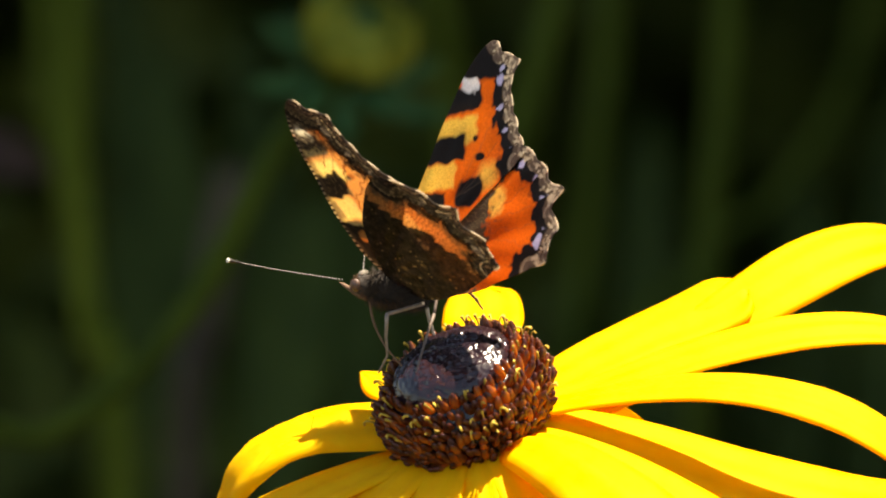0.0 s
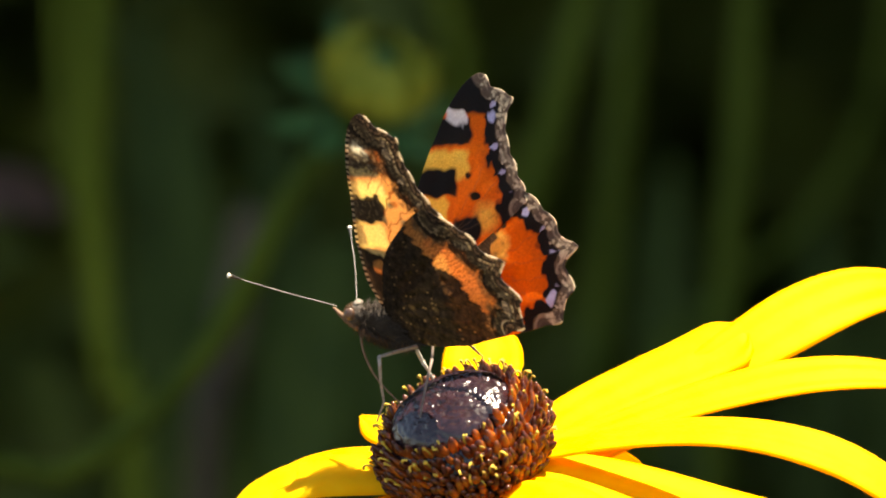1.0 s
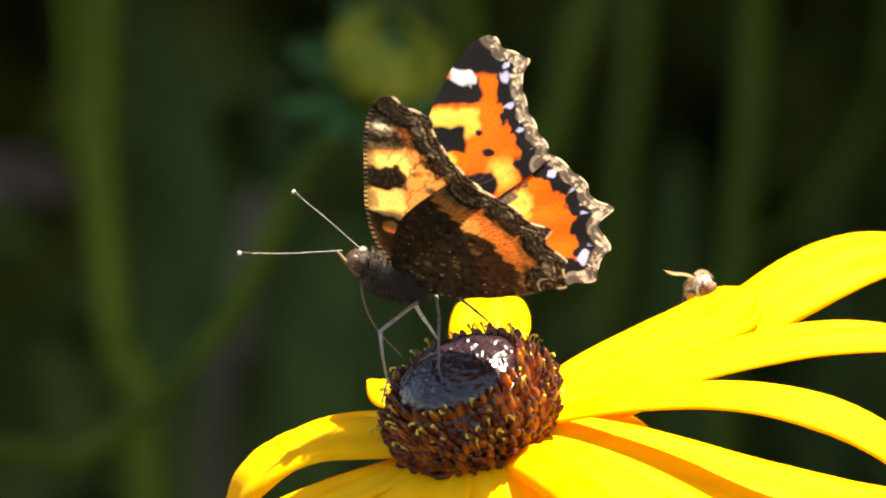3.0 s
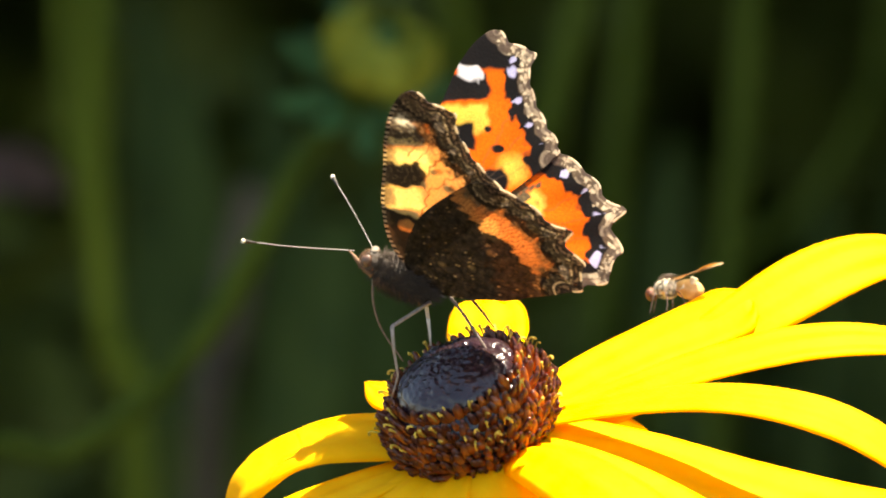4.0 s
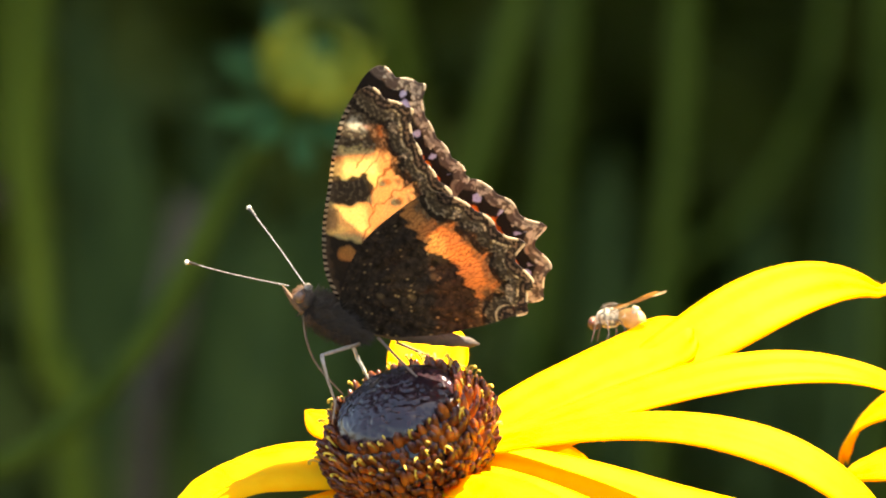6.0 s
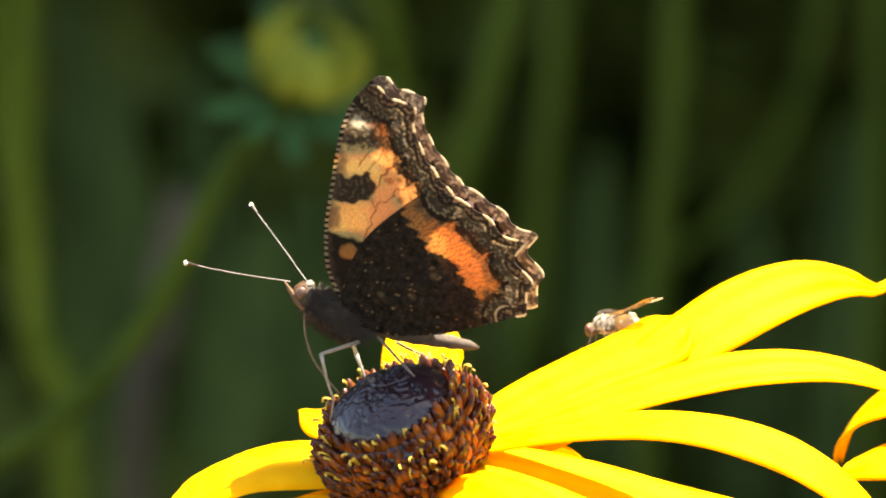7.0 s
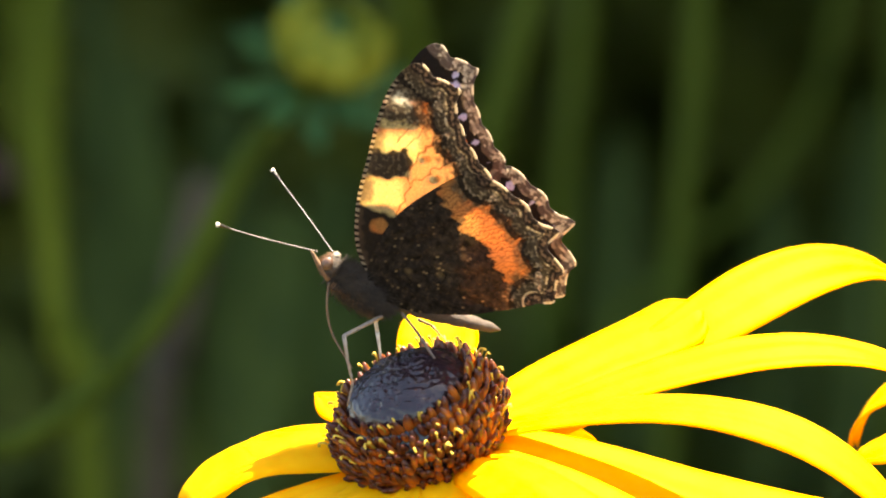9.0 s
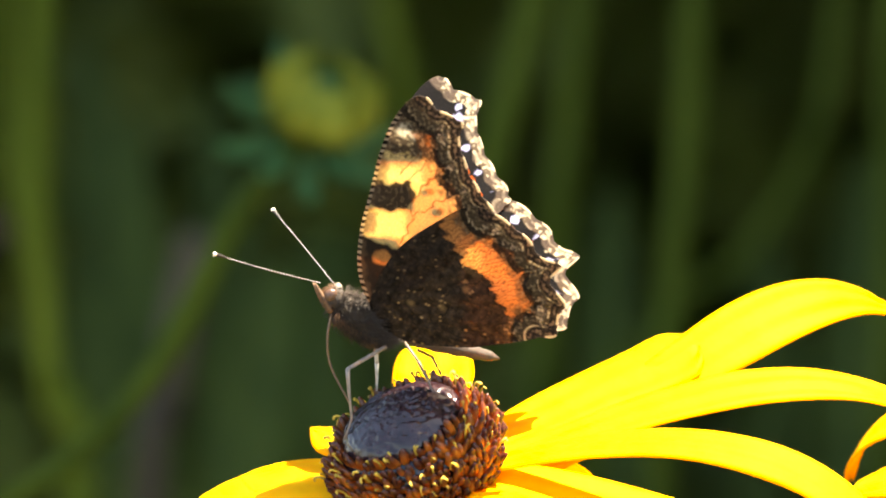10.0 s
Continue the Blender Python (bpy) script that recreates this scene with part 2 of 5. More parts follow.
def leaf_mass(name, count, size, place, material, label, category, seed, flat=0.0):
    """Many small folded leaves, joined: foliage that nobody could count."""
    rng = np.random.default_rng(seed)
    c = place(rng, count)
    d = rng.normal(size=(count, 3))
    d[:, 2] *= 1 - flat
    d /= np.linalg.norm(d, axis=1)[:, None]
    e = np.cross(d, rng.normal(size=(count, 3)))
    e /= np.linalg.norm(e, axis=1)[:, None]
    nrm = np.cross(d, e)
    s = size * rng.uniform(0.6, 1.3, (count, 1))
    v = np.stack([c - d * s, c - d * s * 0.2 + e * s * 0.42 + nrm * s * 0.12, c + d * s * 0.4 + e * s * 0.34 + nrm * s * 0.1, c + d * s,
                  c + d * s * 0.4 - e * s * 0.34 + nrm * s * 0.1, c - d * s * 0.2 - e * s * 0.42 + nrm * s * 0.12], 1).reshape(-1, 3)
    faces = []
    for i in range(0, count * 6, 6):
        faces += [(i, i + 1, i + 2, i + 3), (i, i + 3, i + 4, i + 5)]
    ob = part_np(name, v, faces, material, None, "", False)
    return tagged(ob, label, category, kind="stuff")


def box_fill(lo, hi):
    return lambda rng, n: rng.uniform(lo, hi, (n, 3))


def shade_screen(rng, n):
    """Unseen leaves added for shade: beside and behind the bed, overhanging it higher up."""
    p = rng.uniform((0.0, 0.0, 0.1), (2.6, 1.9, 4.8), (n, 3))
    p[:, 0] += 0.5 - 0.65 * np.clip((p[:, 2] - 1.15) / 0.7, 0, 1)
    p[:, 1] += 0.31 + 0.11 * np.clip(p[:, 2] - 0.75, 0, 9)
    return p


# never in view: put here only to keep the sun off the background
leaf_mass("hedge", 42000, 0.10, shade_screen, HEDGE, "unseen dark green leaf screen added to shade the background", "hedge", 3)
leaf_mass("hedge", 22000, 0.07, box_fill((-1.8, 1.9, 0.0), (1.8, 2.8, 2.4)), HEDGE, "low dark green shaded hedge behind the flower bed", "hedge", 4)
leaf_mass("hedge", 9000, 0.05, box_fill((-0.5, 1.75, 0.0), (0.5, 2.3, 0.75)), HEDGE, "dense foot of the dark green hedge", "hedge", 7)
leaf_mass("undergrowth", 5000, 0.035, box_fill((-0.8, 0.75, 0.0), (0.8, 2.2, 0.42)), GRASS, "low green plants in deep shade", "plants", 5)
leaf_mass("undergrowth", 1500, 0.022, box_fill((-0.35, 0.95, 0.2), (0.015, 1.6, 0.95)), SHADE_LEAF, "small olive green leaves in deep shade", "plants", 6)


# ---- the flower ----
TILT, LEAN = radians(28), radians(15)
V_E1 = Vector((math.cos(LEAN), 0, math.sin(LEAN)))
V_P = Vector((-math.sin(LEAN), 0, math.cos(LEAN)))
V_N = V_P * math.cos(TILT) + Vector((0, -math.sin(TILT), 0))
V_E2 = V_P * math.sin(TILT) + Vector((0, math.cos(TILT), 0))
FLOWER_AT = basis(VIEW @ V_E1, VIEW @ V_E2, VIEW @ V_N, at_view(708, 770))


def sheet(grid, thick, bm=None):
    """A thin closed leaf of tissue from a grid of points, thickened along its normals."""
    bm = bm or bmesh.new()
    nu, nv = len(grid), len(grid[0])
    top, low = [], []
    for i in range(nu):
        rt, rl = [], []
        for j in range(nv):
            du = grid[min(i + 1, nu - 1)][j] - grid[max(i - 1, 0)][j]
            dv = grid[i][min(j + 1, nv - 1)] - grid[i][max(j - 1, 0)]
            n = du.cross(dv)
            n = n.normalized() if n.length > 1e-12 else Vector((0, 0, 1))
            edge = 0.35 if j in (0, nv - 1) or i == nu - 1 else 1.0
            rt.append(bm.verts.new(grid[i][j] + n * thick * 0.5 * edge))
            rl.append(bm.verts.new(grid[i][j] - n * thick * 0.5 * edge))
        top.append(rt)
        low.append(rl)
    for i in range(nu - 1):
        for j in range(nv - 1):
            bm.faces.new((top[i][j], top[i + 1][j], top[i + 1][j + 1], top[i][j + 1]))
            bm.faces.new((low[i][j], low[i][j + 1], low[i + 1][j + 1], low[i + 1][j]))
        bm.faces.new((top[i][0], low[i][0], low[i + 1][0], top[i + 1][0]))
        bm.faces.new((top[i][-1], top[i + 1][-1], low[i + 1][-1], low[i][-1]))
    for j in range(nv - 1):
        bm.faces.new((top[0][j], top[0][j + 1], low[0][j + 1], low[0][j]))
        bm.faces.new((top[-1][j], low[-1][j], low[-1][j + 1], top[-1][j + 1]))
    return bm


def petal(az, length, width, e0, e1, e2, bend=0.0, roll=0.0, cup=0.04, hook=0.0, seed=0, r0=6.4, h0=-3.4, twist=0.0, peak=0.62, tip=0.5, groove=0.03, cut=1.0, base=0.48):
    """One ray petal: it leaves the disc at azimuth az and rises or droops by e0, e1, e2 degrees along its length."""
    nu, nv = 34, 12
    q = Vector((math.cos(radians(az)) * r0, math.sin(radians(az)) * r0, h0)) * MM
    grid = []
    for i in range(nu + 1):
        s = i / nu
        el = e0 * (1 - s) * (1 - 2 * s) + 4 * e1 * s * (1 - s) + e2 * s * (2 * s - 1)
        if s > 0.93:
            el += hook * (s - 0.93) / 0.07
        a, el = radians(az + bend * s), radians(el)
        d = Vector((math.cos(a) * math.cos(el), math.sin(a) * math.cos(el), math.sin(el)))
        side = Vector((-math.sin(a), math.cos(a), 0))
        nrm = side.cross(d) * -1
        tw = radians(roll + twist * s)
        wv, nn = side * math.cos(tw) + nrm * math.sin(tw), nrm * math.cos(tw) - side * math.sin(tw)
        body = (s / peak) ** 0.75 if s < peak else max(0.0, 1 - ((s - peak) / (1 - peak)) ** 2.1) ** tip
        w = width * (base + (1 - base) * body) if s < peak else width * max(0.06, body)
        row = []
        for j in range(nv + 1):
            v = j / nv * 2 - 1
            wav = noise.noise(Vector((s * 5, v * 1.5, seed * 7.3))) * 0.05 * width * s
            dent = groove * width * math.cos(v * math.pi * 2.5) * (0.4 + s * 0.6) * (1 - s * 0.5)
            tipcut = -0.02 * cut * length * abs(math.cos(v * math.pi * 1.5)) * max(0, s - 0.9) * 10 * (0.5 + 0.5 * math.sin(seed * 3.1))
            row.append(q + (wv * v * w * 0.5 + nn * (cup * w * v * v * -0.5 + dent + wav) + d * tipcut) * MM)
        grid.append(row)
        q = q + d * (length / nu) * MM
    return sheet(grid, 0.28 * MM)


def disc_radius(h):
    """The outline of the cone: radius by height, in millimetres."""
    return float(np.interp(h, [-4.6, -3.5, -2, 0, 1.5, 2.8, 3.6], [5.6, 6.9, 8.0, 8.4, 8.0, 7.1, 6.2]))


def bract_material():
    """Orange-brown and thin at the foot, dark purple and glossy at the tip."""
    m, nt, b, out = nodes_of("bract_brown")
    tc = nt.nodes.new("ShaderNodeTexCoord")
    sep = nt.nodes.new("ShaderNodeSeparateXYZ")
    nt.links.new(tc.outputs["Object"], sep.inputs[0])
    oi = nt.nodes.new("ShaderNodeObjectInfo")
    mr = nt.nodes.new("ShaderNodeMapRange")
    mr.inputs[1].default_value, mr.inputs[2].default_value = -0.0004, 0.0013
    nt.links.new(sep.outputs[2], mr.inputs[0])
    add = nt.nodes.new("ShaderNodeMath")
    add.operation = "MULTIPLY_ADD"
    add.inputs[1].default_value, add.inputs[2].default_value = 0.5, -0.25
    nt.links.new(oi.outputs["Random"], add.inputs[0])
    tot = nt.nodes.new("ShaderNodeMath")
    nt.links.new(mr.outputs[0], tot.inputs[0])
    nt.links.new(add.outputs[0], tot.inputs[1])
    col = ramp(nt, tot.outputs[0], [(0.05, (0.90, 0.30, 0.034)), (0.42, (0.50, 0.135, 0.023)), (0.8, (0.11, 0.028, 0.017))])
    nt.links.new(col, b.inputs["Base Color"])
    b.inputs["Roughness"].default_value, b.inputs["Specular IOR Level"].default_value = 0.14, 0.7
    nrm = bumped(nt, b, noise_tex(nt, 3000, 3), 0.3, 0.0001)
    add_translucent(nt, b, out, col, 0.5, nrm)
    return m


BRACT = bract_material()


def floret_mesh():
    bm = bmesh.new()
    rings = []
    for z, r in ((-0.8, 0.36), (-0.1, 0.45), (0.45, 0.42), (0.85, 0.33), (1.12, 0.21), (1.24, 0.07)):
        rings.append([bm.verts.new(Vector((math.cos(a) * r * 1.05, math.sin(a) * r * 0.85 + z * z * 0.10, z)) * MM) for a in (k * math.pi / 3 for k in range(6))])
    for a, b in zip(rings, rings[1:]):
        for k in range(6):
            bm.faces.new((a[k], a[(k + 1) % 6], b[(k + 1) % 6], b[k]))
    bm.faces.new(rings[-1])
    me = bpy.data.meshes.new("bract")
    bm.to_mesh(me)
    bm.free()
    me.materials.append(BRACT)
    me.polygons.foreach_set("use_smooth", [True] * len(me.polygons))
    return me


def stamen_mesh(kind):
    bm = bmesh.new()
    bends = [[(0, 0, 0), (0, 0.05, 0.7), (0.1, 0.25, 1.25), (0.28, 0.55, 1.4), (0.35, 0.75, 1.2)],
             [(0, 0, 0), (0, 0, 0.8), (-0.1, 0.2, 1.3), (-0.3, 0.4, 1.25)],
             [(0, 0, 0), (0.02, 0, 0.6), (0, 0.1, 1.0), (0, 0.2, 1.25)]][kind]
    tube(bm, bez([Vector(p) * MM for p in bends], 10), lambda s: (0.075 + 0.05 * s) * MM, 6)
    if kind == 2:
        blob(bm, Vector((0, 0.2, 1.3)) * MM, (0.19 * MM, 0.18 * MM, 0.19 * MM), None, 8, 0.4, 2)
    me = bpy.data.meshes.new("stamen")
    bm.to_mesh(me)
    bm.free()
    me.materials.append(POLLEN)
    me.polygons.foreach_set("use_smooth", [True] * len(me.polygons))
    return me


BRACT_MESH = floret_mesh()
STAMEN_MESHES = [stamen_mesh(k) for k in range(3)]


def cone(root, seed, lean=0.0, near=True):
    """The domed disc of a coneflower: purple centre, rows of brown bracts, a ring of curled yellow stamens."""
    rng = random.Random(seed)
    bm = bmesh.new()
    prof = [(-4.6, 5.4)] + [(h, disc_radius(h) - 0.45) for h in (-3.5, -2, 0, 1.5, 2.6, 3.3)]
    prof += [(3.1 + 2.4 * math.sin(k * math.pi / 16), 5.6 * math.cos(k * math.pi / 16)) for k in range(1, 8)]
    rings = [[bm.verts.new(Vector((math.cos(a) * r, math.sin(a) * r, h)) * MM) for a in (2 * math.pi * k / 48 for k in range(48))] for h, r in prof]
    for a, b in zip(rings, rings[1:]):
        for k in range(48):
            bm.faces.new((a[k], a[(k + 1) % 48], b[(k + 1) % 48], b[k]))
    bm.faces.new(rings[-1])
    bm.faces.new(rings[0][::-1])
    disc = part("disc", bm, DOME, root, "dark purple-brown domed flower disc")
    disc.matrix_basis = Matrix.Rotation(radians(lean), 4, Vector((0, -math.cos(TILT), math.sin(TILT))))
    # closed florets on the crown, grown together, with creases between them
    seeds = np.array([(5.9 * math.sqrt((k + 0.5) / 240) * math.cos(k * 2.399963), 5.9 * math.sqrt((k + 0.5) / 240) * math.sin(k * 2.399963)) for k in range(240)])
    seeds += np.array([(rng.uniform(-0.13, 0.13), rng.uniform(-0.13, 0.13)) for _ in range(240)])
    tall = np.array([rng.uniform(0.3, 1.4) for _ in range(240)])
    vs, fs, nr, na = [], [], 44, 120
    for i in range(nr + 1):
        r = 6.0 * (i + 0.3) / (nr + 0.3)
        for k in range(na):
            a = 2 * math.pi * k / na
            x, y = r * math.cos(a), r * math.sin(a)
            d = np.hypot(seeds[:, 0] - x, seeds[:, 1] - y)
            j = int(d.argmin())
            bump = 0.075 * tall[j] * max(0.0, 1 - (d[j] / 0.34) ** 2)
            lump = 0.16 * noise.noise(Vector((x * 0.45, y * 0.45, seed)))
            n1 = noise.noise(Vector((x * 0.35 + 9, y * 0.6, seed + 3))) + 0.25 * noise.noise(Vector((x * 1.7, y * 1.7, seed)))
            n2 = noise.noise(Vector((x * 0.7, y * 0.35 + 4, seed + 8))) + 0.25 * noise.noise(Vector((x * 1.9, y * 1.9, seed + 5)))
            crease = 0.30 * math.exp(-(n1 / 0.035) ** 2) + 0.16 * math.exp(-(n2 / 0.03) ** 2)
            h = 3.45 + 2.75 * math.sqrt(max(0.0, 1 - (r / 6.05) ** 2)) + bump + lump - crease
            vs.append(Vector((x, y, h)) * MM)
    for i in range(nr):
        for k in range(na):
            k2 = (k + 1) % na
            fs.append((i * na + k, i * na + na + k, i * na + na + k2, i * na + k2))
    fs.append(tuple(range(na)))
    tagged(part_np("crown_floret", vs, fs, DOME, disc, "unopened dark purple florets"), kind="stuff")
    h, row, back_v, back_f = -3.5, 0, [], []
    shape = [Vector(v.co) for v in BRACT_MESH.vertices]
    loops = [tuple(p.vertices) for p in BRACT_MESH.polygons]
    while h < 3.95:
        r = disc_radius(h) - 0.22
        count = int(2 * math.pi * r / 0.80)
        for k in range(count):
            a = (k + 0.5 * (row % 2)) / count * 2 * math.pi + rng.uniform(-0.04, 0.04)
            lift = 0.28 + 0.45 * (h + 4) / 8
            d = Vector((math.cos(a) * (1 - lift), math.sin(a) * (1 - lift), lift + 0.1)).normalized()
            t1 = Vector((-math.sin(a), math.cos(a), 0))
            size = rng.uniform(0.8, 1.15)
            m = basis(t1, d.cross(t1), d, Vector((math.cos(a) * r, math.sin(a) * r, h + rng.uniform(-0.15, 0.15))) * MM) @ Matrix.Rotation(rng.uniform(-0.35, 0.35), 4, "X") @ Matrix.Rotation(rng.uniform(-0.25, 0.25), 4, "Y") @ Matrix.Diagonal((size, size, size * rng.uniform(0.8, 1.3), 1))
            if near and math.sin(a) < (0.25 if h > 1.5 else 0.0):
                ob = new("bract", BRACT_MESH)
                ob.parent = disc
                ob.matrix_basis = m
            else:       # the side turned away
                i0 = len(back_v)
                back_v += [m @ v for v in shape]
                back_f += [tuple(i0 + i for i in f) for f in loops]
        h += 0.76
        row += 1
    tagged(part_np("far_bract", back_v, back_f, PALE, disc, "brown bracts on the far side of the disc"), kind="stuff")
    for k in range(100):
        a = rng.uniform(0, 2 * math.pi)
        h = min(3.7, rng.choice((3.6, 3.4, 3.0, 2.4, 1.6, 0.8)) + rng.uniform(-0.3, 0.3))
        if rng.random() < 0.12:
            h = rng.uniform(-2.5, 0.5)
        r = disc_radius(min(h, 3.6)) + 0.25
        lift = 0.25 + 0.5 * (h + 4) / 8
        d = Vector((math.cos(a) * (1 - lift), math.sin(a) * (1 - lift), lift + 0.1)).normalized()
        t1 = Vector((-math.sin(a), math.cos(a), 0))
        size = rng.uniform(0.6, 1.1)
        ob = new("stamen", STAMEN_MESHES[rng.choice((0, 1, 2, 2))])
        ob.parent = disc
        ob.matrix_basis = basis(t1, d.cross(t1), d, Vector((math.cos(a) * r, math.sin(a) * r, h)) * MM) @ Matrix.Rotation(rng.uniform(0, 6.28), 4, "Z") @ Matrix.Diagonal((size, size, size, 1))
    return disc


def stalk(root, line, r, material=None):
    bm = bmesh.new()
    tube(bm, bez(line, 24), lambda s: r * (1 - 0.15 * s), 10)
    return part("stem", bm, material or STEM, root)


def calyx(root):
    bm = bmesh.new()
    blob(bm, Vector((0, 0, -5.2)) * MM, (6.2 * MM, 6.2 * MM, 1.6 * MM), None, 20)
    part("receptacle", bm, STEM, root, "green base under the disc")
    for k in range(10):
        part("sepal", petal(k * 36 + 9, 9, 3.4, -25, -40, -60, seed=k, r0=5.0, h0=-5.0), LEAF, root)


def coneflower(m, petals, label, seed, stem_line, lean=0.0, near=True):
    root = tagged(empty("coneflower", m), label, "flower", "coneflowers in the bed")
    for k, spec in enumerate(petals):
        part("petal", petal(*spec[:6], seed=seed + k, **(spec[6] if len(spec) > 6 else {})), PETAL, root)
    calyx(root)
    inv = m.inverted()
    stalk(root, [inv @ Vector(p) for p in stem_line], 1.7 * MM)
    cone(root, seed, lean, near)
    return root


PETALS = [
    (15.7, 49.8, 6.7, -8.0, 5.0, -60.0, dict(hook=110, peak=0.58, bend=19.7, tip=1.0, cut=0.0, h0=-5.2, roll=22.5, twist=18.3, base=0.49)),       # long back-right petal with a hooked tip
    (25.9, 24.8, 7.8, 10.4, -1.9, 5.9, dict(bend=-10.3, roll=7.7, twist=3.9, h0=-3.3, peak=0.88, base=0.66, cut=0.0)),
    (6, 45.7, 5.9, -2.5, -8.4, -57.2, dict(bend=2.6, roll=7.5, h0=-3.0, peak=0.5)),
    (343.4, 43.7, 5.1, 6.5, -16.3, -75.6, dict(bend=-10.7, roll=6.8, h0=-1.9, r0=7.0)),
    (336, 45, 10.1, -10.7, -24.8, 18, dict(bend=8.6, roll=1.6, h0=-2.7)),
    (315.1, 43.7, 9.5, -6.6, -28.7, -39.5, dict(cup=0.2, h0=-2.8, r0=7.0)),
    (300, 40, 11, 14, -26, -46, dict(cup=0.4, h0=-2.0, r0=7.4)),
    (284, 30, 7, -12, -48, -70, dict(h0=-2.7, r0=6.9)),
    (264, 28, 7, -12, -50, -75, dict(h0=-2.7, r0=6.9)),
    (244, 32, 8, -8, -38, -65, dict(h0=-2.7, r0=6.9)),
    (218, 36, 9, -2, -25, -50, dict(h0=-2.9, r0=6.8)),
    (196, 36, 9, 6, -12, -45, {}),
    (156.3, 23.9, 12.2, 6.3, -10.6, -83.5, dict(bend=43.9, roll=4.7, twist=15.2, h0=-1.5, peak=0.6, base=0.72, groove=0.05, cup=0.3)),
    (121, 11.6, 4.5, 4, 4, 0, dict(tip=1.2)),
    (79.2, 18.8, 7.9, 4.3, 4.6, -5.2, dict(bend=1.9, roll=6.6, twist=5.7, h0=-3.3, peak=0.65, base=0.47, tip=0.25, cut=2.2)),
    (52, 24, 9, -20, -45, -60, {}),
    (100, 24, 9, -20, -45, -60, {}),
]
foot = FLOWER_AT @ Vector((0, 0, -5.5 * MM))
flower = coneflower(FLOWER_AT, PETALS, "yellow coneflower with a dark domed disc and drooping petals", 11,
                    [foot, foot + Vector((0.01, 0.006, -0.05)), foot + Vector((0.03, 0.03, -0.35)), Vector((foot.x + 0.03, foot.y + 0.05, 0.0))], 10.0)

SIDE_AT = basis(VIEW @ Vector((0.98, 0, -0.2)), VIEW @ Vector((0.08, 0.9, 0.43)).normalized(), VIEW @ (Vector((0.98, 0, -0.2)).cross(Vector((0.08, 0.9, 0.43)).normalized())), at_view(2130, 640, 18))
SIDE_AT = SIDE_AT.to_quaternion().to_matrix().to_4x4()
SIDE_AT.translation = at_view(2120, 833, 18)
SIDE_PETALS = [(180 + da, ln, w, e0, e1, e2, {}) for da, ln, w, e0, e1, e2 in (
    (-14, 36, 10, 10, -4, -108), (3, 29, 9, 8, -5, -38), (26, 30, 9, -5, -20, -50), (-38, 30, 8, 5, -10, -50), (50, 30, 9, -5, -25, -50),
    (75, 32, 9, -5, -25, -50), (100, 32, 9, -5, -25, -50), (128, 32, 9, -5, -25, -50), (155, 34, 9, 0, -20, -50), (182, 34, 9, 0, -20, -50), (210, 32, 9, 0, -20, -50), (238, 32, 9, 0, -20, -50), (275, 30, 9, 0, -10, -50), (300, 30, 9, 0, -10, -50))]
side_foot = SIDE_AT @ Vector((0, 0, -5.5 * MM))
side_flower = coneflower(SIDE_AT, SIDE_PETALS, "yellow coneflower with curled petal tips beside the first", 23,
                         [side_foot, side_foot + Vector((0, 0.006, -0.05)), side_foot + Vector((0.01, 0.03, -0.35)), Vector((side_foot.x + 0.02, side_foot.y + 0.05, 0.0))], 0.0, False)


# ---- plants behind, out of focus ----
def leaf_blade(line, width, material, root, label="", fold=0.25, name="leaf"):
    pts = bez(line, 18)
    grid = []
    for i, q in enumerate(pts):
        s = i / 18
        d = (pts[min(i + 1, 18)] - pts[max(i - 1, 0)]).normalized()
        side = d.cross(Vector((0.2, -1, 0.35))).normalized()
        nrm = side.cross(d)
        w = width * max(0.05, math.sin(math.pi * min(1, s * 0.93 + 0.05)) ** 0.8)
        grid.append([q + side * v * w * 0.5 + nrm * fold * w * abs(v) * 0.5 + nrm * noise.noise(q * 60 + side * v) * w * 0.05 for v in (-1, -0.66, -0.33, 0, 0.33, 0.66, 1)])
    return part(name, sheet(grid, 0.4 * MM), material, root, label)


def stem_plant(points, depth, r, label, material=None, leaves=(), name="tall_plant"):
    """A stalk given by places down the view at one depth, carried on to the ground."""
    line = [at_view(x, y, depth) for x, y in points]
    last = line[-1] + (line[-1] - line[-2]) * 0.6
    line += [Vector((last.x, last.y + 0.02, last.z * 0.5)), Vector((last.x, last.y + 0.03, 0.0))]
    root = tagged(empty(name, Matrix.Translation(line[-1])), label, "plant", "stems behind the flower")
    inv = root.matrix_basis.inverted()
    stalk(root, [inv @ p for p in line], r * MM, material)
    for pts, width, mat in leaves:
        leaf_blade([inv @ at_view(x, y, depth + dz) for x, y, dz in pts], width * MM, mat, root)
    return root


stem_plant([(45, -260), (38, 0), (32, 300), (62, 640), (120, 960)], 560, 2.5, "tall green plant stem in shade")
stem_plant([(-30, -260), (-10, 200), (30, 420), (75, 660), (100, 980)], 640, 1.9, "green plant stem in shade", None, [([(-10, 330, 0), (-120, 300, -20), (-230, 330, -30)], 9, LEAF_DEAD)])
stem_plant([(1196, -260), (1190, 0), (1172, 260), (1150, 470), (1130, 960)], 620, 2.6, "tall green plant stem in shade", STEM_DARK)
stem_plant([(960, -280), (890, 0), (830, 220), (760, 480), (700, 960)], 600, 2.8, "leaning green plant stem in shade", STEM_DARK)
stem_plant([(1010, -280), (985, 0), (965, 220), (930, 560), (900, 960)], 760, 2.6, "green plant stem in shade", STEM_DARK)
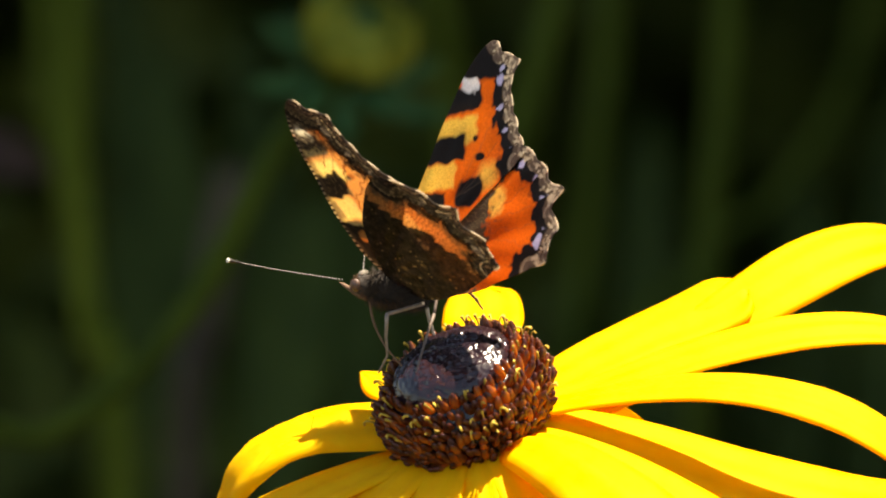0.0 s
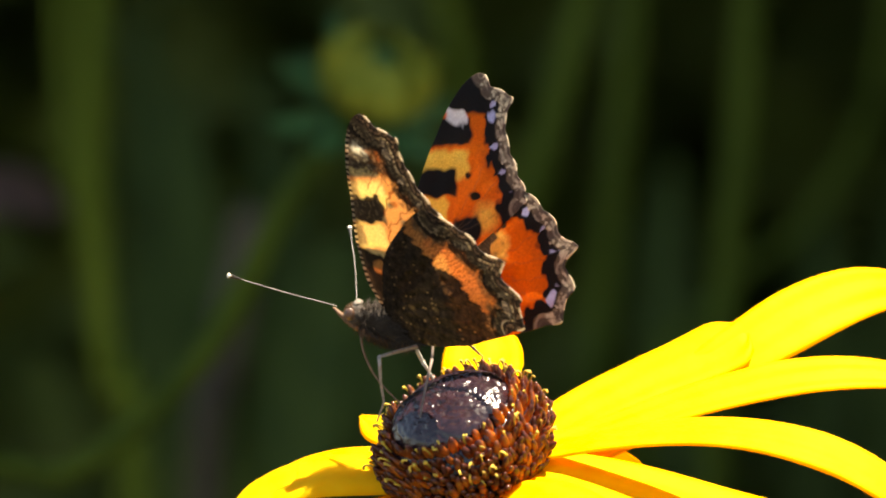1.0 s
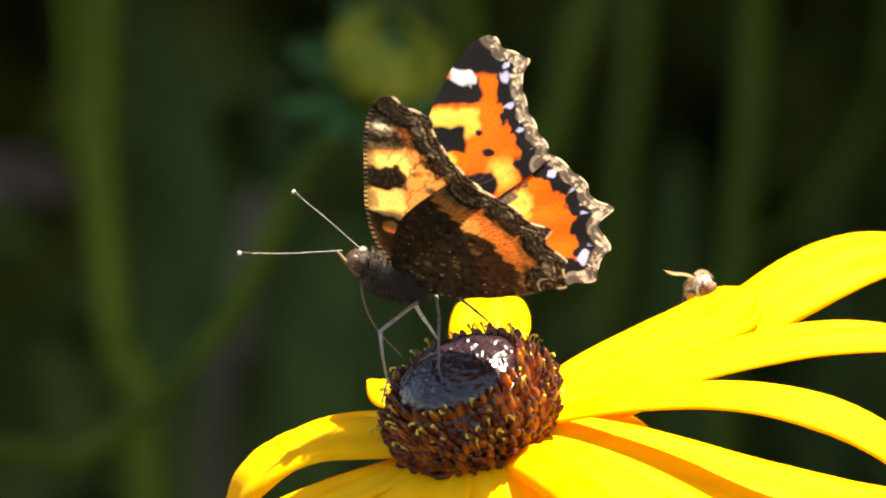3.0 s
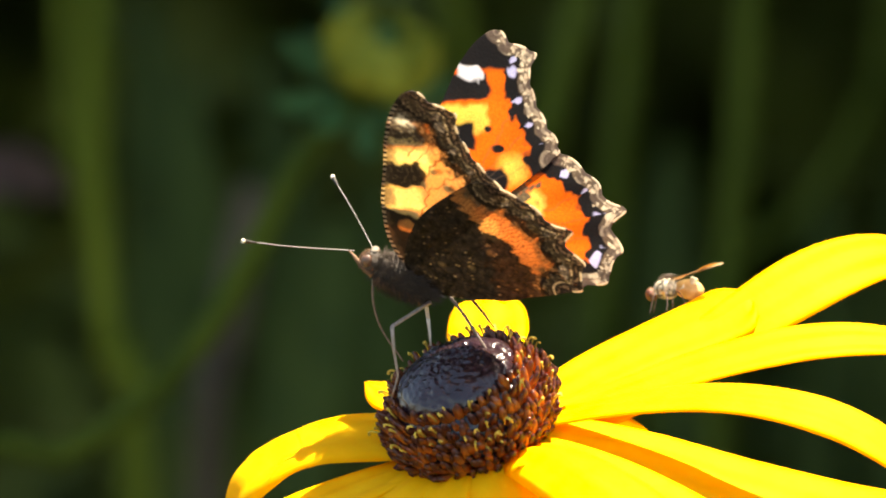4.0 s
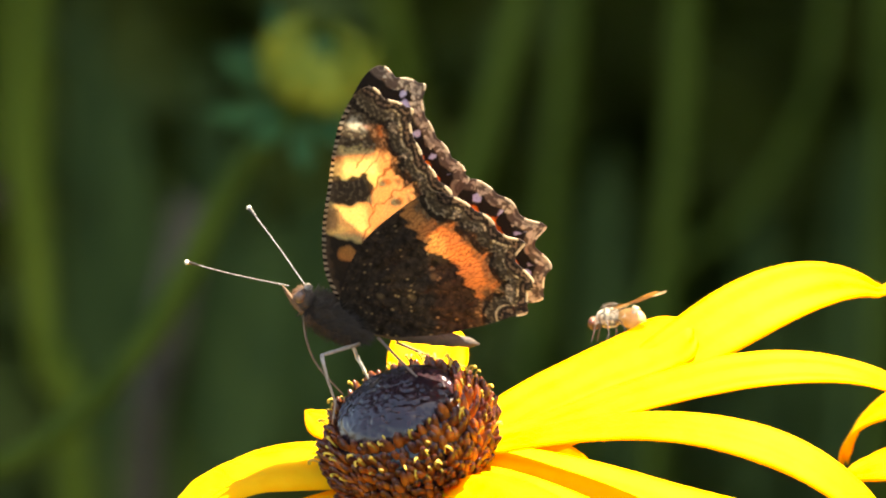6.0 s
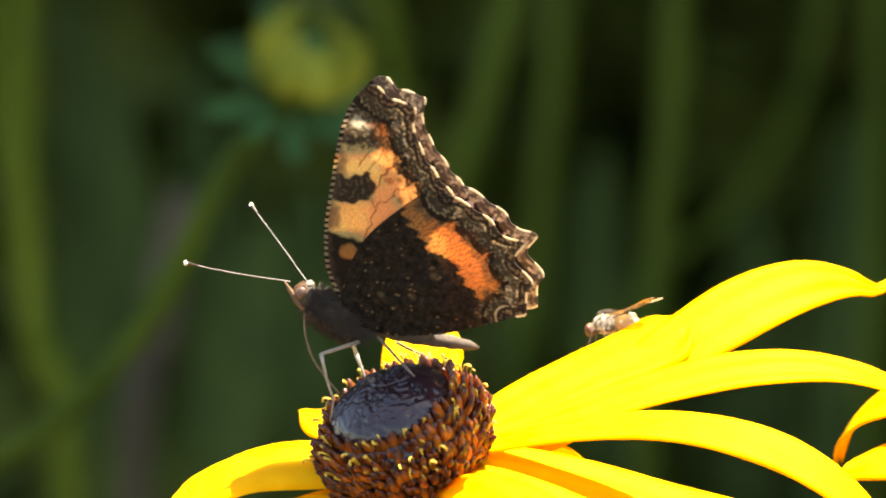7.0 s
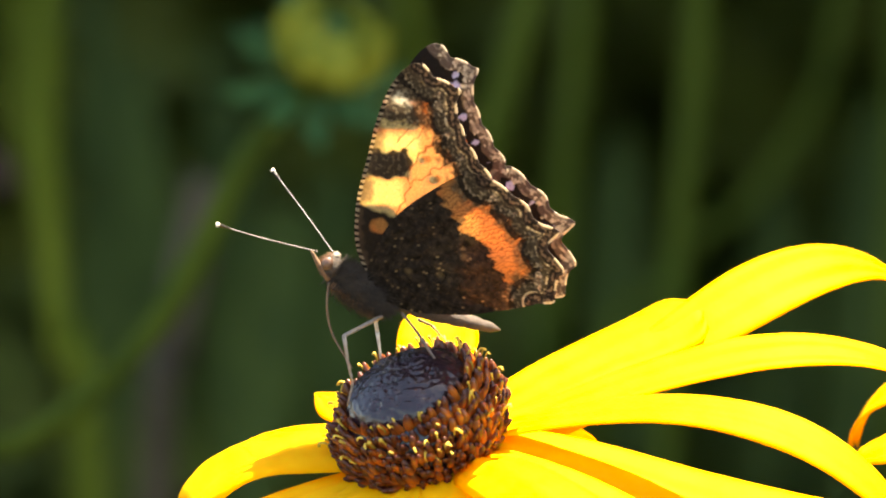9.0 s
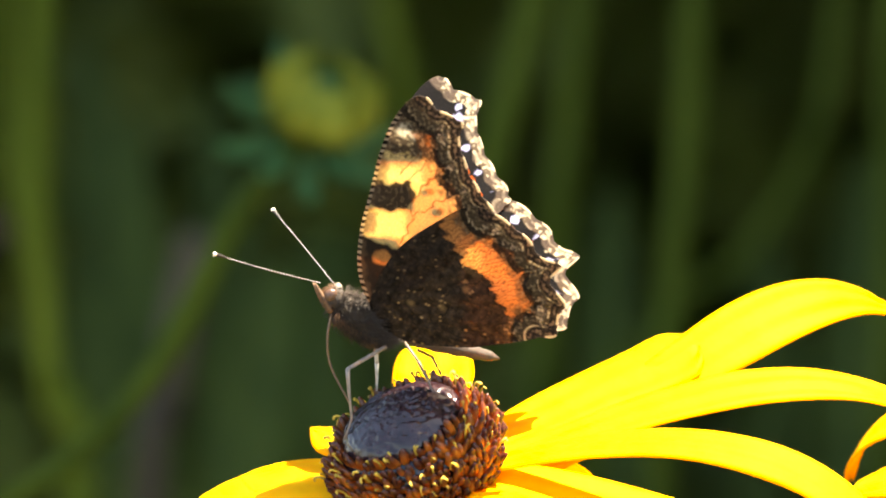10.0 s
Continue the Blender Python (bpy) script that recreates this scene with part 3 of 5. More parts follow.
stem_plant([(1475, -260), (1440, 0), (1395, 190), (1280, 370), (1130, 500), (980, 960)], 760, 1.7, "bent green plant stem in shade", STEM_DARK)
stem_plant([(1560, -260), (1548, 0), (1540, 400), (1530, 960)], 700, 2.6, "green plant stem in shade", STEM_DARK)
stem_plant([(320, 330), (290, 480), (262, 640), (230, 980)], 720, 3.4, "grey-brown withered plant stem", STEM_BROWN)
stem_plant([(640, -280), (660, -60), (700, 200), (720, 960)], 820, 2.4, "green plant stem in shade")

for pts, width, dp in (([(395, 960), (400, 760), (430, 540), (470, 380)], 14, 640), ([(250, 900), (215, 500), (195, 120)], 13, 850), ([(1440, 950), (1470, 560), (1500, 180)], 14, 950),
                       ([(1080, 860), (1040, 520), (1050, 240)], 14, 980), ([(560, 860), (525, 560), (540, 300)], 16, 950), ([(330, 900), (370, 500), (330, 60)], 15, 1000), ([(120, 900), (140, 420), (125, -40)], 14, 980),
                       ([(650, 900), (610, 500), (630, 200)], 14, 1050), ([(1290, 900), (1330, 600), (1310, 330)], 15, 1000)):
    line = [at_view(x, y, dp) for x, y in pts]
    root = tagged(empty("leafy_shoot", Matrix.Translation((line[0].x, line[0].y, 0))), "broad dark green leaf on a shaded shoot", "plant", "leaves behind the flower")
    inv = root.matrix_basis.inverted()
    leaf_blade([inv @ p for p in line], width * MM, LEAF_SHADE, root)
    stalk(root, [inv @ line[0], inv @ Vector((line[0].x, line[0].y, line[0].z * 0.5)), Vector((0, 0, 0))], 1.5 * MM)


def bud_plant():
    """A half-open green-yellow bud with spreading bracts on a bent stalk."""
    dp = 320
    line = [at_view(x, y, dp) for x, y in ((500, 165), (400, 275), (325, 420), (235, 580), (95, 725), (-30, 805), (-260, 920))]
    base = Vector((line[-1].x - 0.03, line[-1].y + 0.03, 0))
    root = tagged(empty("flower_bud", Matrix.Translation(base)), "yellow-green half-open bud with spreading bracts on a bent stalk", "plant")
    inv = root.matrix_basis.inverted()
    stalk(root, [inv @ p for p in line] + [inv @ (line[-1] + Vector((-0.015, 0.01, -0.12))), Vector((0, 0, 0))], 1.9 * MM, STEM_DARK)
    c = inv @ at_view(532, 102, dp)
    ax = (VIEW @ Vector((0.25, -0.62, 0.62))).normalized()
    e = ax.orthogonal().normalized()
    o = ax.cross(e)
    rng = random.Random(31)
    bm = bmesh.new()
    blob(bm, c, (4.6 * MM, 4.6 * MM, 4.3 * MM), ax.to_track_quat("Z", "Y").to_matrix(), 24, 0.3)
    part("bud_head", bm, BUD, root, "rounded yellow-green bud head")
    bm = bmesh.new()
    blob(bm, c + ax * 4.6 * MM, (1.6 * MM, 1.6 * MM, 1.0 * MM), ax.to_track_quat("Z", "Y").to_matrix(), 16, 0.4, 5)
    part("bud_centre", bm, BUD_LEAF, root, "dark green unopened centre")
    for k in range(22):
        a = 2 * math.pi * k / 22 + rng.uniform(-0.1, 0.1)
        d = e * math.cos(a) + o * math.sin(a)
        far, high = rng.uniform(3.0, 6.8), rng.uniform(4.5, 7.5)
        leaf_blade([c + d * 4.4 * MM - ax * 2.6 * MM, c + d * 6.8 * MM + ax * 1.5 * MM, c + d * far * MM + ax * high * MM], 2.5 * MM, BUD, root, name="young_petal")
    for k in range(11):
        a = 2 * math.pi * k / 11 + rng.uniform(-0.2, 0.2)
        d = e * math.cos(a) + o * math.sin(a)
        far, drop = rng.uniform(12, 17), rng.uniform(-1.5, 3.5)
        leaf_blade([c + d * 4.4 * MM - ax * 4.4 * MM, c + d * far * 0.62 * MM - ax * (4.5 + drop) * MM, c + d * far * MM - ax * (2 + drop) * MM], 3.2 * MM, BUD_LEAF, root, name="bract")


bud_plant()


# ---- the butterfly ----
# seconds; heading, pitch, roll; opening of both wing pairs (degrees); place across and down the view; sweep and twist of both wing pairs; further sweep of the forewings
BUTTERFLY = [
    (0, -33.9, -13.3, -19.8, 20, 40.7, 578.2, 532.4, -16.1, -23.3, 24, -10.8, -5.4, -1.2),
    (0.5, -28.5, -7.6, -20.3, 11.5, 35.8, 574.3, 528.2, -14.9, -20.4, 23.1, -10.1, -6.8, -0.8),
    (1, -25.4, -1.9, -19.9, 11.8, 28.1, 574.3, 517.6, -13.8, -18.6, 20.6, -10.8, -5.1, -0.9),
    (1.5, -25.3, -10.4, -20.6, 15.3, 37.2, 546.9, 542.3, -13.2, -19.1, 17.4, -5.4, -5.5, -1.1),
    (2, -19.6, -0.5, -20.9, 25, 40.7, 553.9, 517.6, -10.8, -19.9, 14.8, 1.2, -5.8, -0.5),
    (2.5, -16.5, 8.2, -20.9, 38.2, 51.2, 574.9, 494.5, -7.2, -17.7, 8.5, 7, -5.3, -0.5),
    (2.7, -16.5, 6.4, -20.7, 26.4, 44.7, 568.4, 495.1, -7.8, -18.2, 8.6, 6.8, -4.7, 0),
    (3.8, -16, 6.3, -21.6, 21.8, 36, 591.6, 494.2, -11.1, -18.6, 7.6, 5.5, -3.2, 2.8),
    (4, -15.9, 7, -21.9, 20.3, 37.5, 595.9, 491.6, -11, -18.3, 7.5, 5.2, -3.1, 3.3),
    (4.5, -14.1, 13.7, -21.7, 15.4, 30.7, 598.3, 488.1, -6.4, -13.8, 4.4, 6.1, -2.6, 3.7),
    (5, -10.6, 8.2, -19.8, 7.8, 24.4, 585.1, 511.4, -5.9, -11.7, 4.1, 7.4, -2.1, 3.4),
    (5.3, -9.7, 8.5, -19, 9, 18.4, 584.2, 514.3, -5.7, -10.9, 4, 7, -1.9, 3.5),
    (5.5, -9.3, 8.8, -18.5, 9.4, 13.5, 584.6, 513.4, -5.2, -10.6, 4.2, 6.9, -1.9, 3.5),
    (5.7, -9.4, 10.1, -18.3, 8, 8.4, 583.8, 511.7, -4.5, -9, 3.9, 6.3, -1.1, 4),
    (6.8, -13, 12.5, -16.5, 8.8, -8.9, 590.5, 513.7, -3.8, -3.8, 4.7, 1.2, -1.7, 0.5),
    (7, -13, 13, -16.2, 9.2, -6.7, 596, 509.5, -3.7, -4.6, 2.8, -0.8, -1.9, -0.6),
    (7.5, -15.6, 10.8, -15.9, 7.5, -3.5, 598.2, 508.6, -6.3, -7.1, 2.3, -1.4, -1.8, -0.5),
    (8, -15.2, 11.2, -15.8, 8.3, -3.9, 598.7, 506.2, -6.5, -7.1, 2.3, -2.5, -1.8, -0.4),
    (8.5, -13.1, 12.8, -15.2, 8.9, -3.1, 599.6, 508.1, -3.8, -4.7, 2.3, -2.3, -1.6, 0.2),
    (9, -9.4, 16.7, -15, 10.9, 0.3, 615, 491.8, -4, -5.6, 3.4, -2.5, -1.6, 0.5),
    (9.5, -2.9, 15.4, -14.4, 13.4, 28.1, 615.6, 486, -4.3, -8.2, 8.2, 3.9, -1.4, 2.1),
    (10, -1.9, 15.5, -14.2, 14.7, 31.3, 624.8, 485.9, -4.5, -9.8, 11.5, 7.1, -1.5, 2.3),
]
HINGE, HINGE_LOW = 1.2, -1.6     # the wing roots, beside and below the body's axis, in millimetres


def butterfly_pose(row):
    _, yaw, pitch, roll, _, _, px, py, *_ = row
    turn = VIEW.to_4x4() @ Matrix.Rotation(radians(180 + yaw), 4, "Z") @ Matrix.Rotation(radians(-pitch), 4, "Y") @ Matrix.Rotation(radians(roll), 4, "X")
    return Matrix.Translation(at_view(px, py, 0)) @ turn


REST = next(r for r in BUTTERFLY if r[0] == 7.5)
REST_INV = butterfly_pose(REST).inverted()


def on_body(px, py, depth=0.0):
    """A place on the resting butterfly, in its own space."""
    return REST_INV @ at_view(px, py, depth)


BETA = radians(15.6)


def wing_local(a, u):
    """Wing plan (aft, up) in millimetres to the butterfly's length and height."""
    return (-a * math.cos(BETA) + u * math.sin(BETA), a * math.sin(BETA) + u * math.cos(BETA))


FORE = [(0, 0), (-0.8, 2.3), (-0.95, 4.6), (-0.65, 7.5), (0.15, 11), (1.05, 15), (2.2, 18.5), (3.75, 21.0), (5.4, 21.9),
        (6.9, 20.7), (9.3, 19.9), (9.0, 18.0), (9.7, 15.6), (11.1, 13.2), (12.6, 11.1), (12.3, 9.6), (8.8, 6.2), (4.5, 2.2), (1.2, -0.4)]
HIND = [(0.4, -0.6), (1.6, 3.0), (3.6, 6.1), (6.7, 8.8), (10.0, 11.0), (12.4, 11.1), (14.6, 9.9), (16.4, 8.6), (17.7, 7.0), (19.6, 6.5), (18.5, 4.7),
        (19.9, 2.4), (19.1, 1.0), (19.1, -0.7), (17.2, -1.4), (14.0, -2.5), (9.6, -3.5), (5.3, -3.8), (2.0, -2.9)]


def closed_line(ctrl, per):
    pts, tag = [], []
    n = len(ctrl)
    for k in range(n):
        a, b, c, d = (np.array(ctrl[(k + o) % n], float) for o in (-1, 0, 1, 2))
        for i in range(per):
            f = i / per
            pts.append(0.5 * (2 * b + (c - a) * f + (2 * a - 5 * b + 4 * c - d) * f * f + (3 * b - a - 3 * c + d) * f ** 3))
            tag.append(k + f)
    return np.array(pts), np.array(tag)


def wobble(x, y, scale, seed):
    rng = np.random.default_rng(seed)
    z = np.zeros_like(x)
    for k in range(7):
        a, ph, f = rng.uniform(0, 6.28), rng.uniform(0, 6.28), scale * rng.uniform(0.6, 1.9)
        z += np.sin((x * math.cos(a) + y * math.sin(a)) * f + ph + 1.5 * np.sin((y * math.cos(a) - x * math.sin(a)) * f * 0.7 + ph * 2))
    return z / 3.5


def soft(d, w):
    return np.clip(0.5 - d / w, 0, 1)


def oval(x, y, cx, cy, rx, ry, w=5, turn=0):
    c, s = math.cos(radians(turn)), math.sin(radians(turn))
    dx, dy = (x - cx) * c + (y - cy) * s, (y - cy) * c - (x - cx) * s
    return soft((np.sqrt((dx / rx) ** 2 + (dy / ry) ** 2) - 1) * min(rx, ry), w)


def slab(x, y, x0, x1, y0, y1, w=5, slant=0.0):
    y = y - slant * (x - x0)
    return soft(np.maximum(np.maximum(x0 - x, x - x1), np.maximum(y0 - y, y - y1)), w)


def streak(x, y, x0, y0, x1, y1, wide):
    dx, dy = x1 - x0, y1 - y0
    k = np.clip(((x - x0) * dx + (y - y0) * dy) / (dx * dx + dy * dy), 0, 1)
    return soft(np.hypot(x - x0 - k * dx, y - y0 - k * dy) - wide, 2.0)


def lay(col, mask, rgb):
    return col * (1 - mask[:, None]) + np.array(rgb)[None, :] * mask[:, None]


ORANGE, YELLOW, BLACK, WHITE, BLUE = (0.66, 0.108, 0.005), (0.80, 0.50, 0.075), (0.006, 0.005, 0.005), (0.80, 0.8, 0.82), (0.46, 0.46, 0.70)
STRAW, BROWN, DARK, TAN, RUST, GREY = (0.96, 0.73, 0.23), (0.095, 0.06, 0.038), (0.031, 0.0235, 0.019), (0.62, 0.5, 0.35), (0.46, 0.165, 0.045), (0.095, 0.068, 0.044)


def sv_noise(d):
    return d * 5.0


def fringe(col, d, s, w, upper, n, fleck=0.0):
    """The scalloped margin: dashed hem, pale and dark lines; above also black with blue crescents."""
    beat = np.abs((s * n) % 1.0 - 0.5) * 2
    if upper:
        mott = wobble(sv_noise(d), s * 90, 1.2, 33)
        dots = np.clip(0.5 + 1.8 * wobble(s * 160, d * 3, 1.0, 37), 0, 1)
        col = lay(col, soft(d - 2.5 - 0.22 * np.sin(s * n * 6.283) + 0.3 * w, 0.3), BLACK)
        col = lay(col, soft(np.hypot((d - 1.75 - 0.08 * w) * 1.05, beat * 1.0) - 0.52 - 0.1 * mott, 0.2), BLUE)
        col = lay(col, soft(d - 1.15 + 0.12 * w, 0.15), (0.10, 0.07, 0.045))
        col = lay(col, soft(np.abs(d - 0.88 - 0.1 * w) - 0.17 - 0.2 * mott, 0.12) * dots, (0.68, 0.57, 0.39))
        col = lay(col, soft(np.abs(d - 0.42) - 0.13 - 0.14 * mott, 0.1) * (1 - 0.6 * dots), (0.56, 0.45, 0.31))
        notch = np.abs((s * n * 2) % 1.0 - 0.5) * 2
        col = lay(col, soft(d - 1.15, 0.15) * soft(0.76 - notch + 0.15 * mott, 0.2) * 0.7, (0.07, 0.05, 0.04))
    else:
        wave = np.cos(s * n * 6.283)
        mott = wobble(d * 3.0, s * 130, 1.0, 31)
        gap = np.clip(0.15 + 2.2 * wobble(s * 130, d * 2, 1.0, 41), 0, 1)
        gap2 = np.clip(0.35 + 2.0 * wobble(s * 150, d, 1.0, 43), 0.05, 1)
        saw = np.abs((s * n * 2 + 0.15 * w) % 1.0 - 0.5) * 2
        zig = 0.30 * np.abs(np.sin(s * n * 3.1416)) + 0.75 * (saw - 0.5) + 0.2 * mott + 0.25 * w
        col = lay(col, soft(d - 2.9 - zig + 0.8 * w, 1.0), (0.105, 0.078, 0.048))
        col = lay(col, np.clip(fleck * 1.5 - 0.3, 0, 0.7) * soft(d - 3.2 + 0.5 * w, 0.8), (0.26, 0.20, 0.125))
        col = lay(col, soft(np.abs(d - 2.15 - zig) - 0.2 - 0.3 * mott, 0.15) * 0.9, (0.022, 0.016, 0.013))
        col = lay(col, soft(np.abs(d - 1.72 - zig) - 0.04 - 0.1 * fleck, 0.1) * gap * 0.8, (0.46, 0.37, 0.25))
        col = lay(col, soft(d - 1.25 - 0.12 * wave - 0.12 * mott, 0.15) * 0.75, (0.10, 0.07, 0.045))
        col = lay(col, soft(np.abs(d - 1.08 - 0.1 * wave) - 0.05 - 0.1 * mott, 0.08) * gap2, (0.78, 0.62, 0.40))
        col = lay(col, soft(d - 0.92 - 0.1 * wave + 0.06 * w, 0.1), (0.030, 0.021, 0.018))
        col = lay(col, soft(np.abs(d - 0.5 - 0.12 * wave) - 0.1 - 0.2 * fleck, 0.12) * 0.8, (0.19, 0.125, 0.085))
        col = col * (0.95 + 0.3 * np.clip(fleck, -1, 1) * soft(d - 3.4, 1.0))[:, None]
    hem = soft(d - 0.2 + 0.05 * w, 0.12)
    col = lay(col, hem * (beat < 0.55), TAN)
    return lay(col, hem * (beat >= 0.55), (0.07, 0.05, 0.04))


def upper_fore(a, u, d, s):
    x, y = 18.12 * a + 3.98 * u + 732.5, 2.56 * a - 16.03 * u + 436.4
    wx, wy = wobble(a, u, 2.2, 1) * 3, wobble(a, u, 2.4, 2) * 3
    x, y, w = x + wx, y + wy, wobble(a, u, 3, 3)
    col = np.tile(np.array(ORANGE), (len(a), 1))
    col = lay(col, oval(x, y, 920, 326, 22, 22, 22), (0.86, 0.46, 0.07))
    col = lay(col, slab(x, y, 700, 885, 208, 250, 8, 0.06), YELLOW)
    col = lay(col, slab(x, y, 690, 836, 288, 330, 8), YELLOW)
    col = lay(col, slab(x, y, 730, 892, 166, 209, 6, 0.0), BLACK)
    col = lay(col, slab(x, y, 800, 930, 60, 152, 10, 0.1), BLACK)
    col = lay(col, slab(x, y, 690, 858, 244, 287, 6, 0.0), BLACK)
    col = lay(col, slab(x, y, 690, 815, 322, 362, 6, 0.12), BLACK)
    col = lay(col, slab(x, y, 838, 874, 146, 168, 7, 0.35), WHITE)
    col = lay(col, oval(x, y, 872, 166, 14, 10, 5, 30), WHITE)
    col = lay(col, oval(x, y, 897, 118, 13, 9, 6), (0.78, 0.5, 0.1))
    col = lay(col, oval(x, y, 885, 257, 7.5, 6.5, 3), BLACK)
    col = lay(col, oval(x, y, 897, 290, 11, 9.5, 3), BLACK)
    col = lay(col, oval(x, y, 876, 345, 36, 24, 5, -10), BLACK)
    col = lay(col, soft(u + 0.55 * a - 4.0, 3.0) * 0.85, (0.12, 0.07, 0.035))
    for x1, y1 in ((985, 240), (1000, 275), (960, 190), (990, 310)):
        col = lay(col, streak(x, y, 840, 350, x1, y1, 0.8) * 0.4, BROWN)
    return fringe(col, d, s, w, True, 8)


def upper_hind(a, u, d, s):
    x, y = 18.14 * a + 3.83 * u + 732.9, 2.42 * a - 16.05 * u + 438.4
    x, y, w = x + wobble(a, u, 2.2, 4) * 4, y + wobble(a, u, 2.4, 5) * 4, wobble(a, u, 3, 6)
    col = np.tile(np.array(ORANGE), (len(a), 1))
    col = lay(col, oval(x, y, 948, 374, 20, 24, 10, 20), (0.86, 0.50, 0.09))
    col = lay(col, soft(x - 935 + 0.25 * (y - 380) - 14 * wobble(a, u, 4, 8), 12), (0.075, 0.055, 0.03))
    col = lay(col, soft(np.abs(np.sin((y - 0.4 * x) * 0.35 + 2 * w)) - 0.3, 0.3) * soft(x - 930, 30) * 0.6, (0.25, 0.19, 0.09))
    col = lay(col, soft(y - 370 + 0.5 * (x - 860), 12) * soft(x - 985, 30), DARK)
    for x1, y1 in ((1040, 350), (1060, 390), (1065, 430), (1050, 470)):
        col = lay(col, streak(x, y, 900, 420, x1, y1, 0.8) * 0.35, BROWN)
    return fringe(col, d, s, w, True, 7)


def under_fore(a, u, d, s):
    x, y = 17.46 * a - 1.28 * u + 589.9, 1.47 * a - 17.26 * u + 515.9
    x, y, w = x + wobble(a, u, 2.4, 11) * 3, y + wobble(a, u, 2.6, 12) * 3, wobble(a, u, 3, 13)
    col = np.tile(np.array((1.0, 0.80, 0.36)), (len(a), 1))
    col = lay(col, slab(x, y, 650, 760, 205, 246, 25, 0.4), (0.62, 0.3, 0.09))
    col = lay(col, soft(y - 250 - 0.10 * (x - 620) - 3 * w, 8), GREY)
    col = lay(col, oval(x, y, 688, 226, 18, 24, 14, -20), (0.52, 0.2, 0.05))
    col = lay(col, oval(x, y, 637, 208, 22, 13, 8, 10), (0.78, 0.72, 0.55))
    col = lay(col, oval(x, y, 652, 166, 13, 9, 8), (0.55, 0.36, 0.16))
    top = soft(y - 258 - 0.10 * (x - 620), 10)
    col = lay(col, np.clip(wobble(a, u, 6.5, 23) * 1.5 - 0.25, 0, 0.7) * top, (0.36, 0.29, 0.19))
    col = lay(col, np.clip(-wobble(a, u, 5.0, 25) * 1.5 - 0.4, 0, 0.7) * top, (0.05, 0.036, 0.025))
    col = lay(col, slab(x, y, 606, 668, 262, 300, 8), (1.0, 0.86, 0.44))
    col = lay(col, slab(x, y, 540, 608, 262, 302, 10), (0.50, 0.36, 0.19))
    col = lay(col, slab(x, y + 2.5 * np.sin(x * 0.11) + 2 * w, 530, 654 + 5 * np.sin(y * 0.16), 302, 350, 5), (0.072, 0.050, 0.032))
    grain = wobble(a, u, 7.5, 19)
    col = lay(col, np.clip(grain * 1.6 - 0.2, 0, 0.75) * soft(np.abs(y - 326) - 20, 6) * soft(x - 648, 6), (0.20, 0.145, 0.085))
    col = lay(col, slab(x, y, 592, 652, 352, 388, 6, 0.1), (0.98, 0.70, 0.34))
    col = lay(col, slab(x, y, 540, 596, 352, 392, 8, 0.1), (0.45, 0.31, 0.17))
    col = lay(col, slab(x, y, 500, 640, 382, 600, 6, 0.28), DARK)
    col = lay(col, oval(x, y, 612, 440, 15, 14, 6), (0.66, 0.3, 0.09))
    col = lay(col, oval(x, y, 684, 314, 9, 8, 4), (0.62, 0.36, 0.14))
    col = lay(col, oval(x, y, 704, 346, 9, 8, 4), (0.62, 0.36, 0.14))
    for x0, y0, x1, y1 in ((655, 364, 655, 330), (655, 330, 690, 285), (690, 285, 715, 265), (655, 364, 740, 300), (640, 420, 655, 364), (628, 285, 660, 250), (640, 300, 690, 240), (660, 320, 710, 255)):
        col = lay(col, streak(x, y, x0, y0, x1, y1, 1.2) * 0.9, (0.30, 0.11, 0.035))
    edge = a - np.interp(u, [0, 2.3, 4.6, 7.5, 11, 15, 18.4, 20.9], [0, -0.8, -0.95, -0.65, 0.15, 1.05, 2.2, 3.75])
    beat = np.sin(u * 10.3 + 0.6 * w)
    col = lay(col, soft(edge - 0.75 - 0.2 * w, 0.5) * 0.55, (0.16, 0.11, 0.07))
    col = lay(col, soft(edge - 0.36, 0.16) * (beat > 0), BLACK)
    col = lay(col, soft(edge - 0.36, 0.16) * (beat <= 0) * 0.8, TAN)
    return fringe(col, d, s, w, False, 8, wobble(a, u, 8.0, 47))


